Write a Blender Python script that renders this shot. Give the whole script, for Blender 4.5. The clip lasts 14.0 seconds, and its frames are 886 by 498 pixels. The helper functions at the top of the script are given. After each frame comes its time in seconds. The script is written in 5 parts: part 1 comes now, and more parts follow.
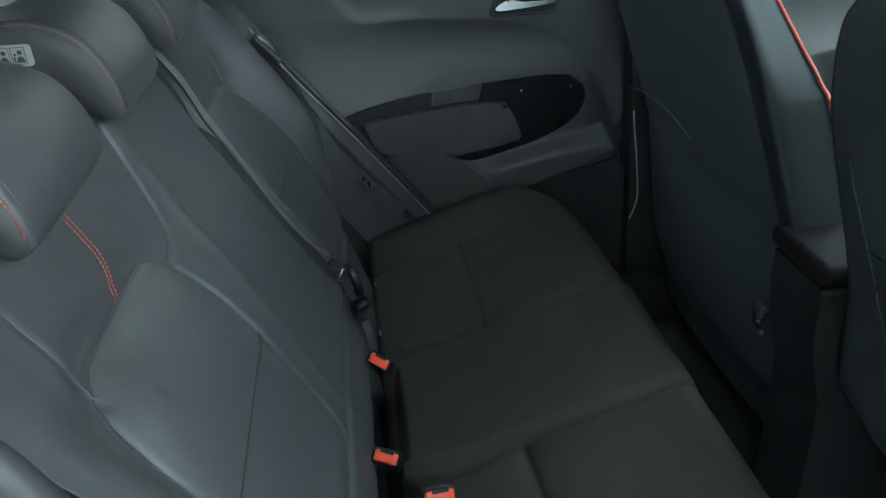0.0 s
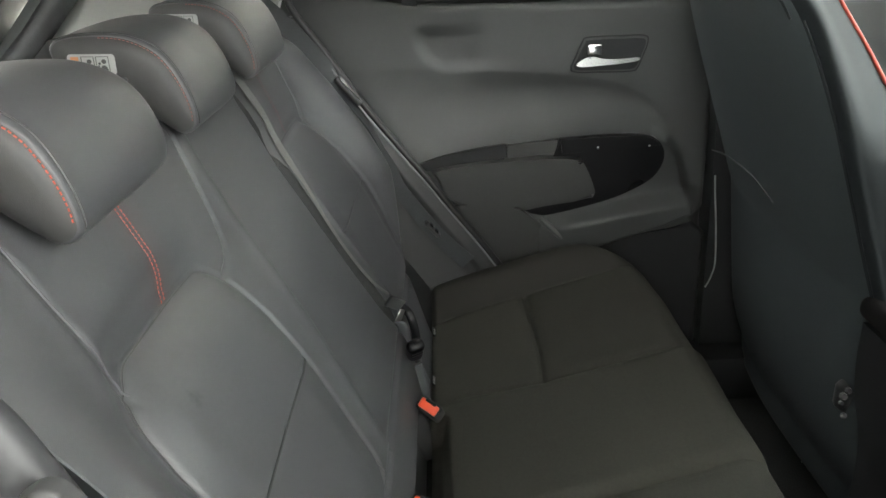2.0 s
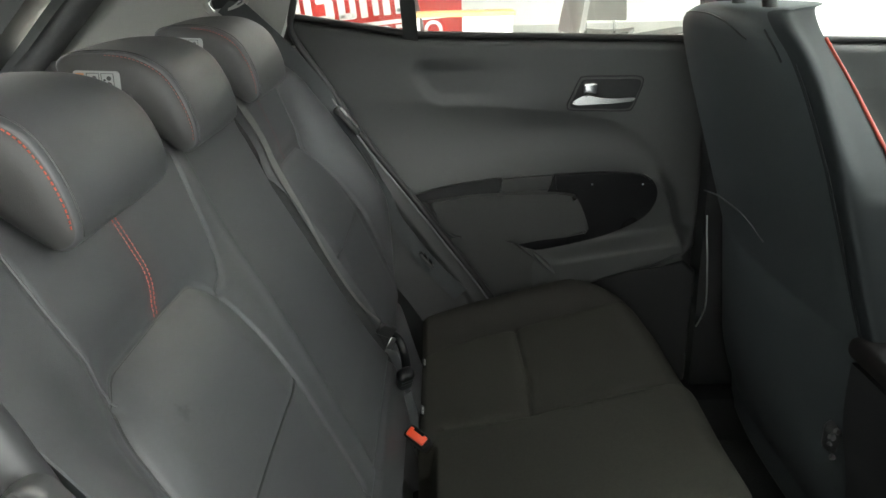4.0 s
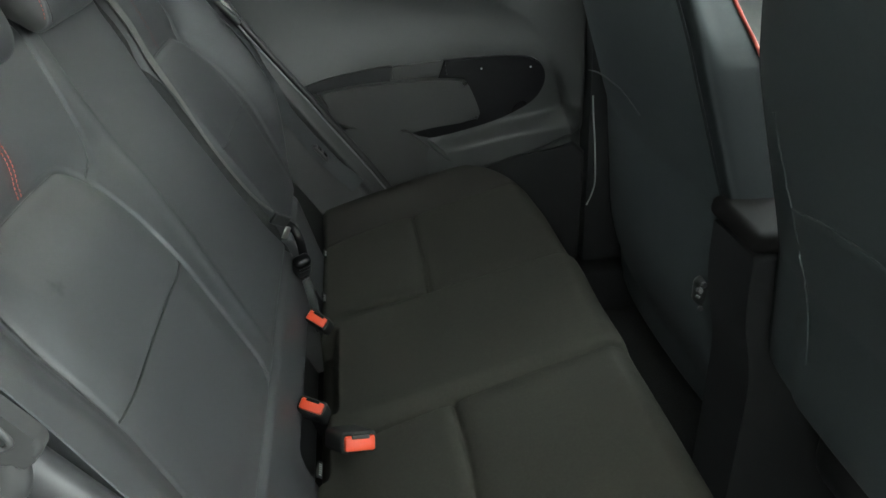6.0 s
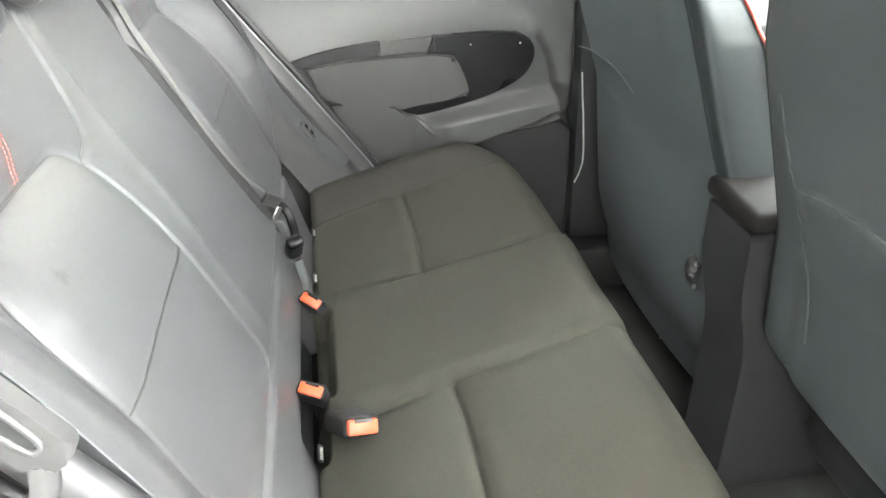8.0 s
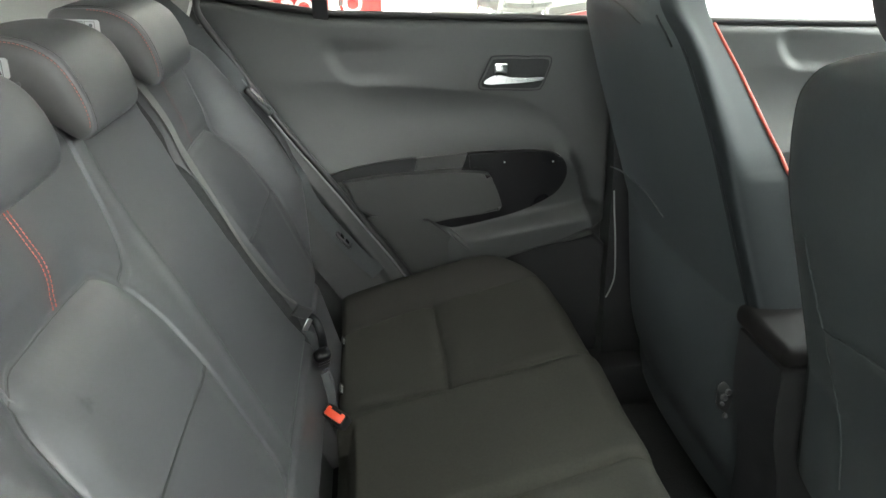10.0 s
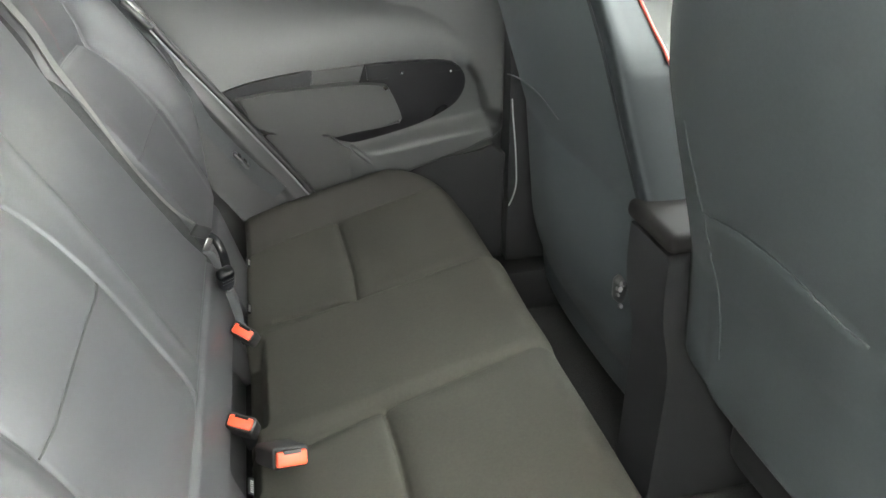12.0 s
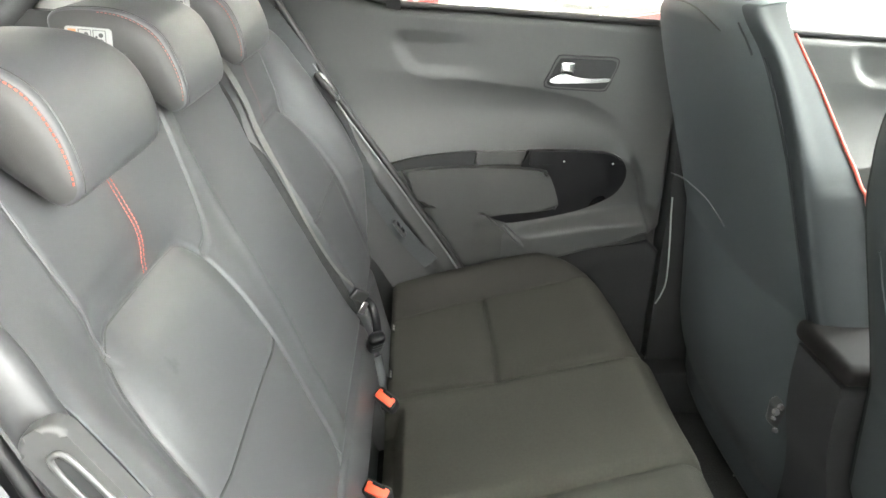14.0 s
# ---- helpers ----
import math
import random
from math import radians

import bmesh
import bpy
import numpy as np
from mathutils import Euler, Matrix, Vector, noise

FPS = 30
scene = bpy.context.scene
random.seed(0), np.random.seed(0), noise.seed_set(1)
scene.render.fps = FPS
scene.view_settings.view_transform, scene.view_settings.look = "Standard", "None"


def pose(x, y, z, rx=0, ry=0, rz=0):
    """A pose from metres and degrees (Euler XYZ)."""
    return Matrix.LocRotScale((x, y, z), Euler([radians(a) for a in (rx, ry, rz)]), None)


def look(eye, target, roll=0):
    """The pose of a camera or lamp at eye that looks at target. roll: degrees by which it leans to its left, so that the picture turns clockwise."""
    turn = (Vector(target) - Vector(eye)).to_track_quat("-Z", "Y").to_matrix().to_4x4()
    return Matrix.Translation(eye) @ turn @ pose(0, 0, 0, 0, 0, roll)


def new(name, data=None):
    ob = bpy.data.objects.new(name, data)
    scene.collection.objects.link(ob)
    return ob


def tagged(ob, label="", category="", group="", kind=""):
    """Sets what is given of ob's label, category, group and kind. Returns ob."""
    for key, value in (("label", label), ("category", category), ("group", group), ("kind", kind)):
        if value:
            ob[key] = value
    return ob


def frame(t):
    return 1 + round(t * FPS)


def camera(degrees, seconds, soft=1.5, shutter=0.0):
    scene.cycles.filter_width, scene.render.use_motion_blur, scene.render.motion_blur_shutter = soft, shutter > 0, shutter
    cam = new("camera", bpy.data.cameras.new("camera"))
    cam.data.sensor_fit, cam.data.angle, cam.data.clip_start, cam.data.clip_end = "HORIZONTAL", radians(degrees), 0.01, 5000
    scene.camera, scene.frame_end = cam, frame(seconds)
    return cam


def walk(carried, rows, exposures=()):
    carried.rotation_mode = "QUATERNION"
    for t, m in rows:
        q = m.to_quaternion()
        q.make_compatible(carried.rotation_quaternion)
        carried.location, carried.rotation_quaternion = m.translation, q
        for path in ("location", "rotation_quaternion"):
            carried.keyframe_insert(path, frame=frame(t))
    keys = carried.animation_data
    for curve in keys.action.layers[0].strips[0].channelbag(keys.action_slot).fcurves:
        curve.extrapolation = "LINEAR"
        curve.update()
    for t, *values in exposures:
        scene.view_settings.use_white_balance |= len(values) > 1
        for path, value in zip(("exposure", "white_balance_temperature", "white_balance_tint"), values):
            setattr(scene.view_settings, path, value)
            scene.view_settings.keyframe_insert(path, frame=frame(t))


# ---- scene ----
cam = camera(62.4, 14.0)
PATH = [
    (0, (0.125, -0.893, 1.115), (0.274, 0.838, 0.124), -5.5),
    (0.5, (0.133, -0.862, 1.088), (0.284, 0.874, 0.107), -5.2),
    (1, (0.142, -0.893, 1.112), (0.209, 0.953, 0.344), -5.2),
    (1.5, (0.157, -0.909, 1.099), (0.15, 0.935, 0.324), -4.9),
    (2, (0.144, -0.889, 1.069), (0.107, 0.938, 0.257), -3.8),
    (2.5, (0.15, -0.89, 1.064), (0.11, 0.936, 0.248), -3.0),
    (3, (0.148, -0.902, 1.074), (0.121, 0.946, 0.309), -2.0),
    (5.3, (0.14, -0.898, 1.037), (0.14, 0.972, 0.329), -1.5),
    (5.5, (0.17, -0.92, 1.061), (0.186, 0.924, 0.287), -1.2),
    (6, (0.183, -0.943, 1.03), (0.378, 0.805, 0.078), -2.2),
    (6.5, (0.195, -0.976, 1.003), (0.613, 0.615, -0.135), -0.9),
    (7, (0.18, -0.972, 0.996), (0.662, 0.557, -0.2), -1.2),
    (7.5, (0.16, -0.943, 1.013), (0.597, 0.631, -0.14), -1.0),
    (8, (0.147, -0.923, 1.033), (0.412, 0.78, 0.019), -1.3),
    (8.2, (0.137, -0.916, 1.063), (0.288, 0.849, 0.136), -1.1),
    (10.3, (0.177, -0.919, 1.077), (0.371, 0.909, 0.29), -0.5),
    (10.5, (0.182, -0.924, 1.078), (0.414, 0.897, 0.284), -0.5),
    (11, (0.177, -0.933, 1.078), (0.497, 0.855, 0.241), -0.4),
    (11.5, (0.183, -0.939, 1.062), (0.575, 0.789, 0.134), -0.3),
    (12, (0.18, -0.939, 1.049), (0.578, 0.765, 0.082), -0.6),
    (12.5, (0.155, -0.915, 1.058), (0.476, 0.831, 0.136), -0.1),
    (13, (0.145, -0.889, 1.062), (0.294, 0.93, 0.244), 0.4),
    (13.5, (0.133, -0.885, 1.079), (0.208, 0.956, 0.301), 1.7),
    (14, (0.126, -0.93, 1.074), (0.209, 0.902, 0.275), 2.0),
]
EXPOSURES = [
    (0, 4.97, 5600, -9), (0.5, 5.71, 6150, -1), (1, 6.44, 6700, 2), (1.5, 6.23, 6850, 3), (2, 5.66, 6900, 4), (2.5, 5.45, 6950, 3),
    (3, 5.44, 7000, 5), (5.5, 4.66, 6500, -5), (6, 5.24, 6500, -3), (6.5, 6.10, 6500, -3), (7, 6.64, 6850, 4), (7.5, 7.05, 6900, 6),
    (8, 7.69, 6900, 6), (8.3, 7.69, 6900, 6), (9.3, 6.88, 6900, 3), (10.2, 5.86, 6700, 1), (10.5, 5.89, 6650, 1), (11, 5.98, 6800, 1),
    (11.5, 6.36, 6900, 3), (12, 7.02, 6900, 5), (12.5, 7.63, 6900, 6), (13, 7.73, 6950, 6), (13.5, 7.30, 6950, 5), (14, 6.95, 6950, 4),
]
walk(cam, [(t, look(eye, target, roll)) for t, eye, target, roll in PATH], EXPOSURES)


# ---- light ----
SUN_UP, SUN_ROUND = radians(68), radians(150)
world = bpy.data.worlds.new("hazy_daylight")
scene.world = world
world.use_nodes = True
bg = world.node_tree.nodes["Background"]
sky = world.node_tree.nodes.new("ShaderNodeTexSky")
sky.sky_type, sky.sun_disc = "NISHITA", False
sky.sun_elevation, sky.sun_rotation = SUN_UP, SUN_ROUND
sky.air_density, sky.dust_density, sky.ozone_density = 1.0, 6.0, 0.6
haze = world.node_tree.nodes.new("ShaderNodeHueSaturation")
haze.inputs["Saturation"].default_value = 0.25
world.node_tree.links.new(sky.outputs["Color"], haze.inputs["Color"])
world.node_tree.links.new(haze.outputs["Color"], bg.inputs["Color"])
bg.inputs["Strength"].default_value = 0.15
sun = new("sun", bpy.data.lights.new("sun", "SUN"))
sun.data.energy, sun.data.angle, sun.data.color = 0.7, radians(14), (1.0, 0.985, 0.96)
sun.matrix_world = look((math.sin(SUN_ROUND) * math.cos(SUN_UP), math.cos(SUN_ROUND) * math.cos(SUN_UP), math.sin(SUN_UP)), (0, 0, 0))


# ---- materials ----
def material(name, colour, rough=0.5, metal=0.0, vary=0.15, scale=30.0, bump=0.0, bump_scale=200.0, coat=0.0, spec=0.5, weave=False, stain=None):
    m = bpy.data.materials.new(name)
    m.use_nodes = True
    n, l = m.node_tree.nodes, m.node_tree.links
    b = n["Principled BSDF"]
    b.inputs["Roughness"].default_value = rough
    b.inputs["Metallic"].default_value = metal
    b.inputs["Coat Weight"].default_value = coat
    b.inputs["Specular IOR Level"].default_value = spec
    co = n.new("ShaderNodeTexCoord")
    big = n.new("ShaderNodeTexNoise")
    big.inputs["Scale"].default_value, big.inputs["Detail"].default_value = scale * 0.15, 3
    fine = n.new("ShaderNodeTexNoise")
    fine.inputs["Scale"].default_value, fine.inputs["Detail"].default_value = scale * 8, 2
    l.new(co.outputs["Object"], big.inputs["Vector"])
    l.new(co.outputs["Object"], fine.inputs["Vector"])
    add = n.new("ShaderNodeMath")
    add.operation = "ADD"
    l.new(big.outputs["Fac"], add.inputs[0])
    l.new(fine.outputs["Fac"], add.inputs[1])
    ramp = n.new("ShaderNodeMapRange")
    ramp.inputs["From Min"].default_value, ramp.inputs["From Max"].default_value = 0.6, 1.4
    ramp.inputs["To Min"].default_value, ramp.inputs["To Max"].default_value = 1 - vary, 1 + vary
    l.new(add.outputs[0], ramp.inputs["Value"])
    mul = n.new("ShaderNodeVectorMath")
    mul.operation = "SCALE"
    mul.inputs[0].default_value = colour
    l.new(ramp.outputs["Result"], mul.inputs["Scale"])
    l.new(mul.outputs["Vector"], b.inputs["Base Color"])
    if stain:
        # a small rubbed mark of uneven outline
        off = n.new("ShaderNodeVectorMath")
        off.operation = "DISTANCE"
        wob = n.new("ShaderNodeTexNoise")
        wob.inputs["Scale"].default_value, wob.inputs["Detail"].default_value = 160, 3
        l.new(co.outputs["Object"], wob.inputs["Vector"])
        l.new(co.outputs["Object"], off.inputs[0])
        off.inputs[1].default_value = stain
        spread = n.new("ShaderNodeMath")
        spread.operation = "MULTIPLY_ADD"
        l.new(wob.outputs["Fac"], spread.inputs[0])
        spread.inputs[1].default_value = 0.022
        l.new(off.outputs["Value"], spread.inputs[2])
        mark = n.new("ShaderNodeMapRange")
        mark.inputs["From Min"].default_value, mark.inputs["From Max"].default_value = 0.012, 0.021
        mark.inputs["To Min"].default_value, mark.inputs["To Max"].default_value = 0.55, 1.0
        l.new(spread.outputs[0], mark.inputs["Value"])
        darker = n.new("ShaderNodeVectorMath")
        darker.operation = "SCALE"
        l.new(mul.outputs["Vector"], darker.inputs[0])
        l.new(mark.outputs["Result"], darker.inputs["Scale"])
        l.new(darker.outputs["Vector"], b.inputs["Base Color"])
    rr = n.new("ShaderNodeMapRange")
    rr.inputs["To Min"].default_value, rr.inputs["To Max"].default_value = max(0.02, rough - 0.08), min(1, rough + 0.08)
    l.new(big.outputs["Fac"], rr.inputs["Value"])
    l.new(rr.outputs["Result"], b.inputs["Roughness"])
    if bump:
        if weave:
            tex = n.new("ShaderNodeTexWave")
            tex.inputs["Scale"].default_value, tex.inputs["Distortion"].default_value = bump_scale, 1.5
            height = tex.outputs["Fac"]
        else:
            tex = n.new("ShaderNodeTexVoronoi")
            tex.inputs["Scale"].default_value = bump_scale
            height = tex.outputs["Distance"]
        l.new(co.outputs["Object"], tex.inputs["Vector"])
        bp = n.new("ShaderNodeBump")
        bp.inputs["Strength"].default_value, bp.inputs["Distance"].default_value = bump, 0.001
        l.new(height, bp.inputs["Height"])
        l.new(bp.outputs["Normal"], b.inputs["Normal"])
    return m


LEATHER = material("charcoal_leatherette", (0.0505, 0.0511, 0.0542), 0.45, vary=0.08, bump=0.09, bump_scale=1300)
MARKED = material("marked_charcoal_leatherette", (0.0505, 0.0511, 0.0542), 0.45, vary=0.08, bump=0.09, bump_scale=1300, stain=(-0.080, -0.379, 0.7215))
FABRIC = material("woven_dark_fabric", (0.0400, 0.0392, 0.0333), 0.88, vary=0.14, bump=0.3, bump_scale=1100, spec=0.2)
FRONTBACK = material("dark_seat_back_cloth", (0.0360, 0.0440, 0.0468), 0.7, vary=0.1, bump=0.1, bump_scale=1300)
DOORTRIM = material("charcoal_grained_plastic", (0.0370, 0.0385, 0.0383), 0.50, vary=0.06, bump=0.15, bump_scale=1300)
PADVINYL = material("armrest_vinyl", (0.0300, 0.0302, 0.0296), 0.5, vary=0.08, bump=0.1, bump_scale=1300)
GLOSS = material("piano_black_plastic", (0.004, 0.004, 0.005), 0.3, vary=0.05, spec=0.2)
BLACK = material("black_plastic", (0.012, 0.012, 0.012), 0.45, vary=0.1, bump=0.2, bump_scale=900)
HEADSIDE = material("grey_brown_leatherette", (0.0335, 0.0325, 0.0325), 0.6, vary=0.08, bump=0.09, bump_scale=1300)
DULLTHREAD = material("dull_red_thread", (0.20, 0.055, 0.045), 0.8, vary=0.25)
TRIMGREY = material("dark_grey_trim_plastic", (0.027, 0.027, 0.028), 0.42, vary=0.08, bump=0.1, bump_scale=1300)
LIPGREY = material("glossy_grey_seal_lip", (0.17, 0.17, 0.175), 0.22, vary=0.08)
PALEEDGE = material("pale_pillar_edge", (0.30, 0.31, 0.31), 0.35, vary=0.08)
WOODTOP = material("light_wood_top", (0.55, 0.33, 0.12), 0.5, vary=0.15)
RUBBER = material("black_rubber_seal", (0.014, 0.014, 0.015), 0.5, vary=0.1)
CHROME = material("satin_chrome", (0.62, 0.63, 0.64), 0.20, metal=1.0, vary=0.03)
STEEL = material("brushed_steel", (0.55, 0.55, 0.55), 0.3, metal=1.0, vary=0.08)
RED = material("red_plastic_button", (0.75, 0.07, 0.025), 0.4, vary=0.05)
THREAD = material("red_thread", (0.42, 0.066, 0.038), 0.75, vary=0.25)
PIPING = material("red_vinyl_piping", (0.42, 0.070, 0.050), 0.45, vary=0.06)
BELT = material("black_webbing", (0.045, 0.048, 0.051), 0.6, vary=0.12, bump=0.25, bump_scale=420, weave=True, spec=0.35)
# seal grey lightened for haze; the hinge bolts use it for glints
LIFTEDGREY = material("haze_and_glint_grey", (0.085, 0.085, 0.088), 0.5, vary=0.1)
TONGUEGREY = material("grey_tongue_plastic", (0.036, 0.036, 0.037), 0.40, vary=0.08)
# paler copy of the webbing, for the sheen on the centre belt
PALEBELT = material("sheen_paled_webbing", (0.095, 0.095, 0.090), 0.5, vary=0.15, bump=0.3, bump_scale=420, weave=True)
PILLAR = material("light_grey_trim", (0.39, 0.39, 0.37), 0.7, vary=0.04, bump=0.15, bump_scale=900)
HEADLINER = material("headliner_cloth", (0.55, 0.55, 0.52), 0.9, vary=0.05, bump=0.2, bump_scale=500)
CARPET = material("black_carpet", (0.032, 0.033, 0.033), 0.95, vary=0.35, bump=0.8, bump_scale=500, spec=0.2)
WHITE = material("white_plaster", (0.85, 0.85, 0.84), 0.8, vary=0.03)
TILEFLOOR = material("pale_floor_tile", (0.62, 0.61, 0.58), 0.35, vary=0.05)
BANNER = material("red_banner_vinyl", (0.36, 0.010, 0.005), 0.5, vary=0.05)
LETTER = material("white_vinyl_letter", (0.62, 0.62, 0.62), 0.5, vary=0.03)
LABELW = material("printed_label", (0.27, 0.27, 0.265), 0.5, vary=0.05)
LABELO = material("orange_label_print", (0.42, 0.17, 0.07), 0.5, vary=0.05)
TAGPRINT = material("pale_woven_print", (0.30, 0.30, 0.29), 0.7, vary=0.2)
LABELK = material("dark_label_print", (0.03, 0.03, 0.03), 0.5, vary=0.05)
ASPHALT = material("grey_asphalt", (0.07, 0.07, 0.068), 0.9, vary=0.25, bump=0.8, bump_scale=120)
GREYWALL = material("grey_plaster", (0.54, 0.54, 0.525), 0.9, vary=0.06)
DARKWALL = material("dark_grey_plaster", (0.22, 0.22, 0.215), 0.9, vary=0.06)
SILVER = material("silver_grey_paint", (0.17, 0.175, 0.18), 0.4, vary=0.05, coat=0.2)
BOLSTER = material("dark_brown_leatherette", (0.026, 0.0245, 0.0215), 0.72, vary=0.08, bump=0.09, bump_scale=1300, spec=0.3)
SEATSIDE = material("blue_black_leatherette", (0.0140, 0.0168, 0.0182), 0.70, vary=0.08, bump=0.08, bump_scale=1300, spec=0.18)
BUCKLE = material("matt_black_plastic", (0.0185, 0.0190, 0.0200), 0.62, vary=0.15, spec=0.25)
GLOSSRUBBER = material("glossy_black_rubber", (0.016, 0.016, 0.017), 0.16, vary=0.1, spec=0.8)
SEALGREY = material("grey_rubber", (0.026, 0.026, 0.028), 0.5, vary=0.15)
DARKVINYL = material("dark_armrest_vinyl", (0.011, 0.010, 0.010), 0.8, vary=0.1, bump=0.1, bump_scale=1300, spec=0.12)
MAT = material("film_covered_mat", (0.030, 0.029, 0.027), 0.3, vary=0.2, bump=0.4, bump_scale=300)


def glass_material(name, tint):
    m = bpy.data.materials.new(name)
    m.use_nodes = True
    n, l = m.node_tree.nodes, m.node_tree.links
    n.remove(n["Principled BSDF"])
    t, g, mix, f = (n.new("ShaderNodeBsdf" + "Transparent"), n.new("ShaderNodeBsdfGlossy"), n.new("ShaderNodeMixShader"), n.new("ShaderNodeFresnel"))
    t.inputs["Color"].default_value = tint + (1,)
    g.inputs["Roughness"].default_value = 0.02
    f.inputs["IOR"].default_value = 1.45
    l.new(f.outputs[0], mix.inputs[0])
    l.new(t.outputs[0], mix.inputs[1])
    l.new(g.outputs[0], mix.inputs[2])
    l.new(mix.outputs[0], n["Material Output"].inputs["Surface"])
    return m


GLASS = glass_material("window_glass", (0.93, 0.96, 0.95))
# tint added only to dim the bright view outside
DIMGLASS = glass_material("outside_dimming_glass", (0.74, 0.75, 0.74))


# ---- mesh helpers ----
def mesh_object(name, verts, faces, mat, parent=None, label="", smooth=True):
    me = bpy.data.meshes.new(name)
    me.from_pydata([tuple(map(float, v)) for v in verts], [], faces)
    me.materials.append(mat)
    if smooth:
        me.polygons.foreach_set("use_smooth", [True] * len(me.polygons))
    me.update()
    ob = new(name, me)
    ob.parent = parent
    if label:
        tagged(ob, label)
    return ob


def part(name, bm, mat, parent=None, label="", smooth=True):
    bmesh.ops.recalc_face_normals(bm, faces=bm.faces)
    me = bpy.data.meshes.new(name)
    bm.to_mesh(me)
    bm.free()
    me.materials.append(mat)
    if smooth:
        me.polygons.foreach_set("use_smooth", [True] * len(me.polygons))
        me.set_sharp_from_angle(angle=radians(40))
    ob = new(name, me)
    ob.parent = parent
    if label:
        tagged(ob, label)
    return ob


def thing(name, label, category, place=(0, 0, 0), group="", kind=""):
    e = new(name)
    e.location = place
    return tagged(e, label, category, group, kind)


def pair(A, B):
    """Verts and faces of the closed solid between two grids of points (n, m, 3)."""
    n, m = A.shape[:2]
    verts = np.concatenate([A.reshape(-1, 3), B.reshape(-1, 3)])
    ia = np.arange(n * m).reshape(n, m)
    ib = ia + n * m
    q = lambda a, b, c, d: np.stack([a, b, c, d], -1).reshape(-1, 4)
    faces = [q(ia[:-1, :-1], ia[1:, :-1], ia[1:, 1:], ia[:-1, 1:]), q(ib[:-1, :-1], ib[:-1, 1:], ib[1:, 1:], ib[1:, :-1])]
    for ea, eb in ((ia[0], ib[0]), (ia[-1][::-1], ib[-1][::-1]), (ia[:, 0][::-1], ib[:, 0][::-1]), (ia[:, -1], ib[:, -1])):
        faces.append(q(ea[:-1], ea[1:], eb[1:], eb[:-1]))
    return verts, np.concatenate(faces).tolist()


def solid(name, A, B, mat, parent=None, label=""):
    v, f = pair(A, B)
    me_ob = mesh_object(name, v, f, mat, parent, label)
    bm = bmesh.new()
    bm.from_mesh(me_ob.data)
    bmesh.ops.recalc_face_normals(bm, faces=bm.faces)
    bm.to_mesh(me_ob.data)
    bm.free()
    me_ob.data.set_sharp_from_angle(angle=radians(50))
    return me_ob


def box(bm, lo, hi, bevel=0.0, seg=2, m=None):
    r = bmesh.ops.create_cube(bm, size=1)
    vs = r["verts"]
    c, s = [(a + b) / 2 for a, b in zip(lo, hi)], [b - a for a, b in zip(lo, hi)]
    for v in vs:
        v.co = Vector([v.co[i] * s[i] + c[i] for i in range(3)])
    if bevel:
        es = list({e for v in vs for e in v.link_edges})
        out = bmesh.ops.bevel(bm, geom=es, offset=bevel, segments=seg, affect="EDGES", profile=0.5)
        vs = list({v for f in out["faces"] for v in f.verts} | {v for v in vs if v.is_valid})
    if m is not None:
        bmesh.ops.transform(bm, matrix=m, verts=vs)
    return vs


def a_box(name, lo, hi, mat, parent=None, label="", bevel=0.0, m=None, seg=2):
    bm = bmesh.new()
    box(bm, lo, hi, bevel, seg, m)
    return part(name, bm, mat, parent, label)


def tube(name, pts, radius, mat, parent=None, label="", sides=10, close=False, flat=1.0):
    """A round bar along points."""
    pts = [Vector(p) for p in pts]
    bm = bmesh.new()
    rings, ref = [], None
    for i, p in enumerate(pts):
        d = (pts[min(i + 1, len(pts) - 1)] - pts[max(i - 1, 0)]).normalized()
        if close:
            d = (pts[(i + 1) % len(pts)] - pts[i - 1]).normalized()
        if ref is None:
            ref = d.orthogonal().normalized()
        a = (ref - d * ref.dot(d)).normalized()
        ref, b = a, d.cross(a)
        r = radius[i] if isinstance(radius, (list, tuple)) else radius
        rings.append([bm.verts.new(p + r * (math.cos(k * 2 * math.pi / sides) * a + flat * math.sin(k * 2 * math.pi / sides) * b)) for k in range(sides)])
    n = len(rings)
    for i in range(n if close else n - 1):
        for k in range(sides):
            bm.faces.new((rings[i][k], rings[i][(k + 1) % sides], rings[(i + 1) % n][(k + 1) % sides], rings[(i + 1) % n][k]))
    if not close:
        bm.faces.new(rings[0]), bm.faces.new(rings[-1])
    return part(name, bm, mat, parent, label)


def ribbon(name, pts, sides, width, thick, mat, parent=None, label=""):
    """A flat strap along points; sides are the directions across it."""
    bm = bmesh.new()
    rings = []
    for i, p in enumerate(pts):
        p, s = Vector(p), Vector(sides[i]).normalized()
        d = (Vector(pts[min(i + 1, len(pts) - 1)]) - Vector(pts[max(i - 1, 0)])).normalized()
        nrm = d.cross(s).normalized()
        w = width[i] if isinstance(width, (list, tuple)) else width
        rings.append([bm.verts.new(p + s * a * w / 2 + nrm * b * thick / 2) for a, b in ((-1, -1), (1, -1), (1, 1), (-1, 1))])
    for i in range(len(rings) - 1):
        for k in range(4):
            bm.faces.new((rings[i][k], rings[i][(k + 1) % 4], rings[i + 1][(k + 1) % 4], rings[i + 1][k]))
    bm.faces.new(rings[0]), bm.faces.new(rings[-1])
    return part(name, bm, mat, parent, label)


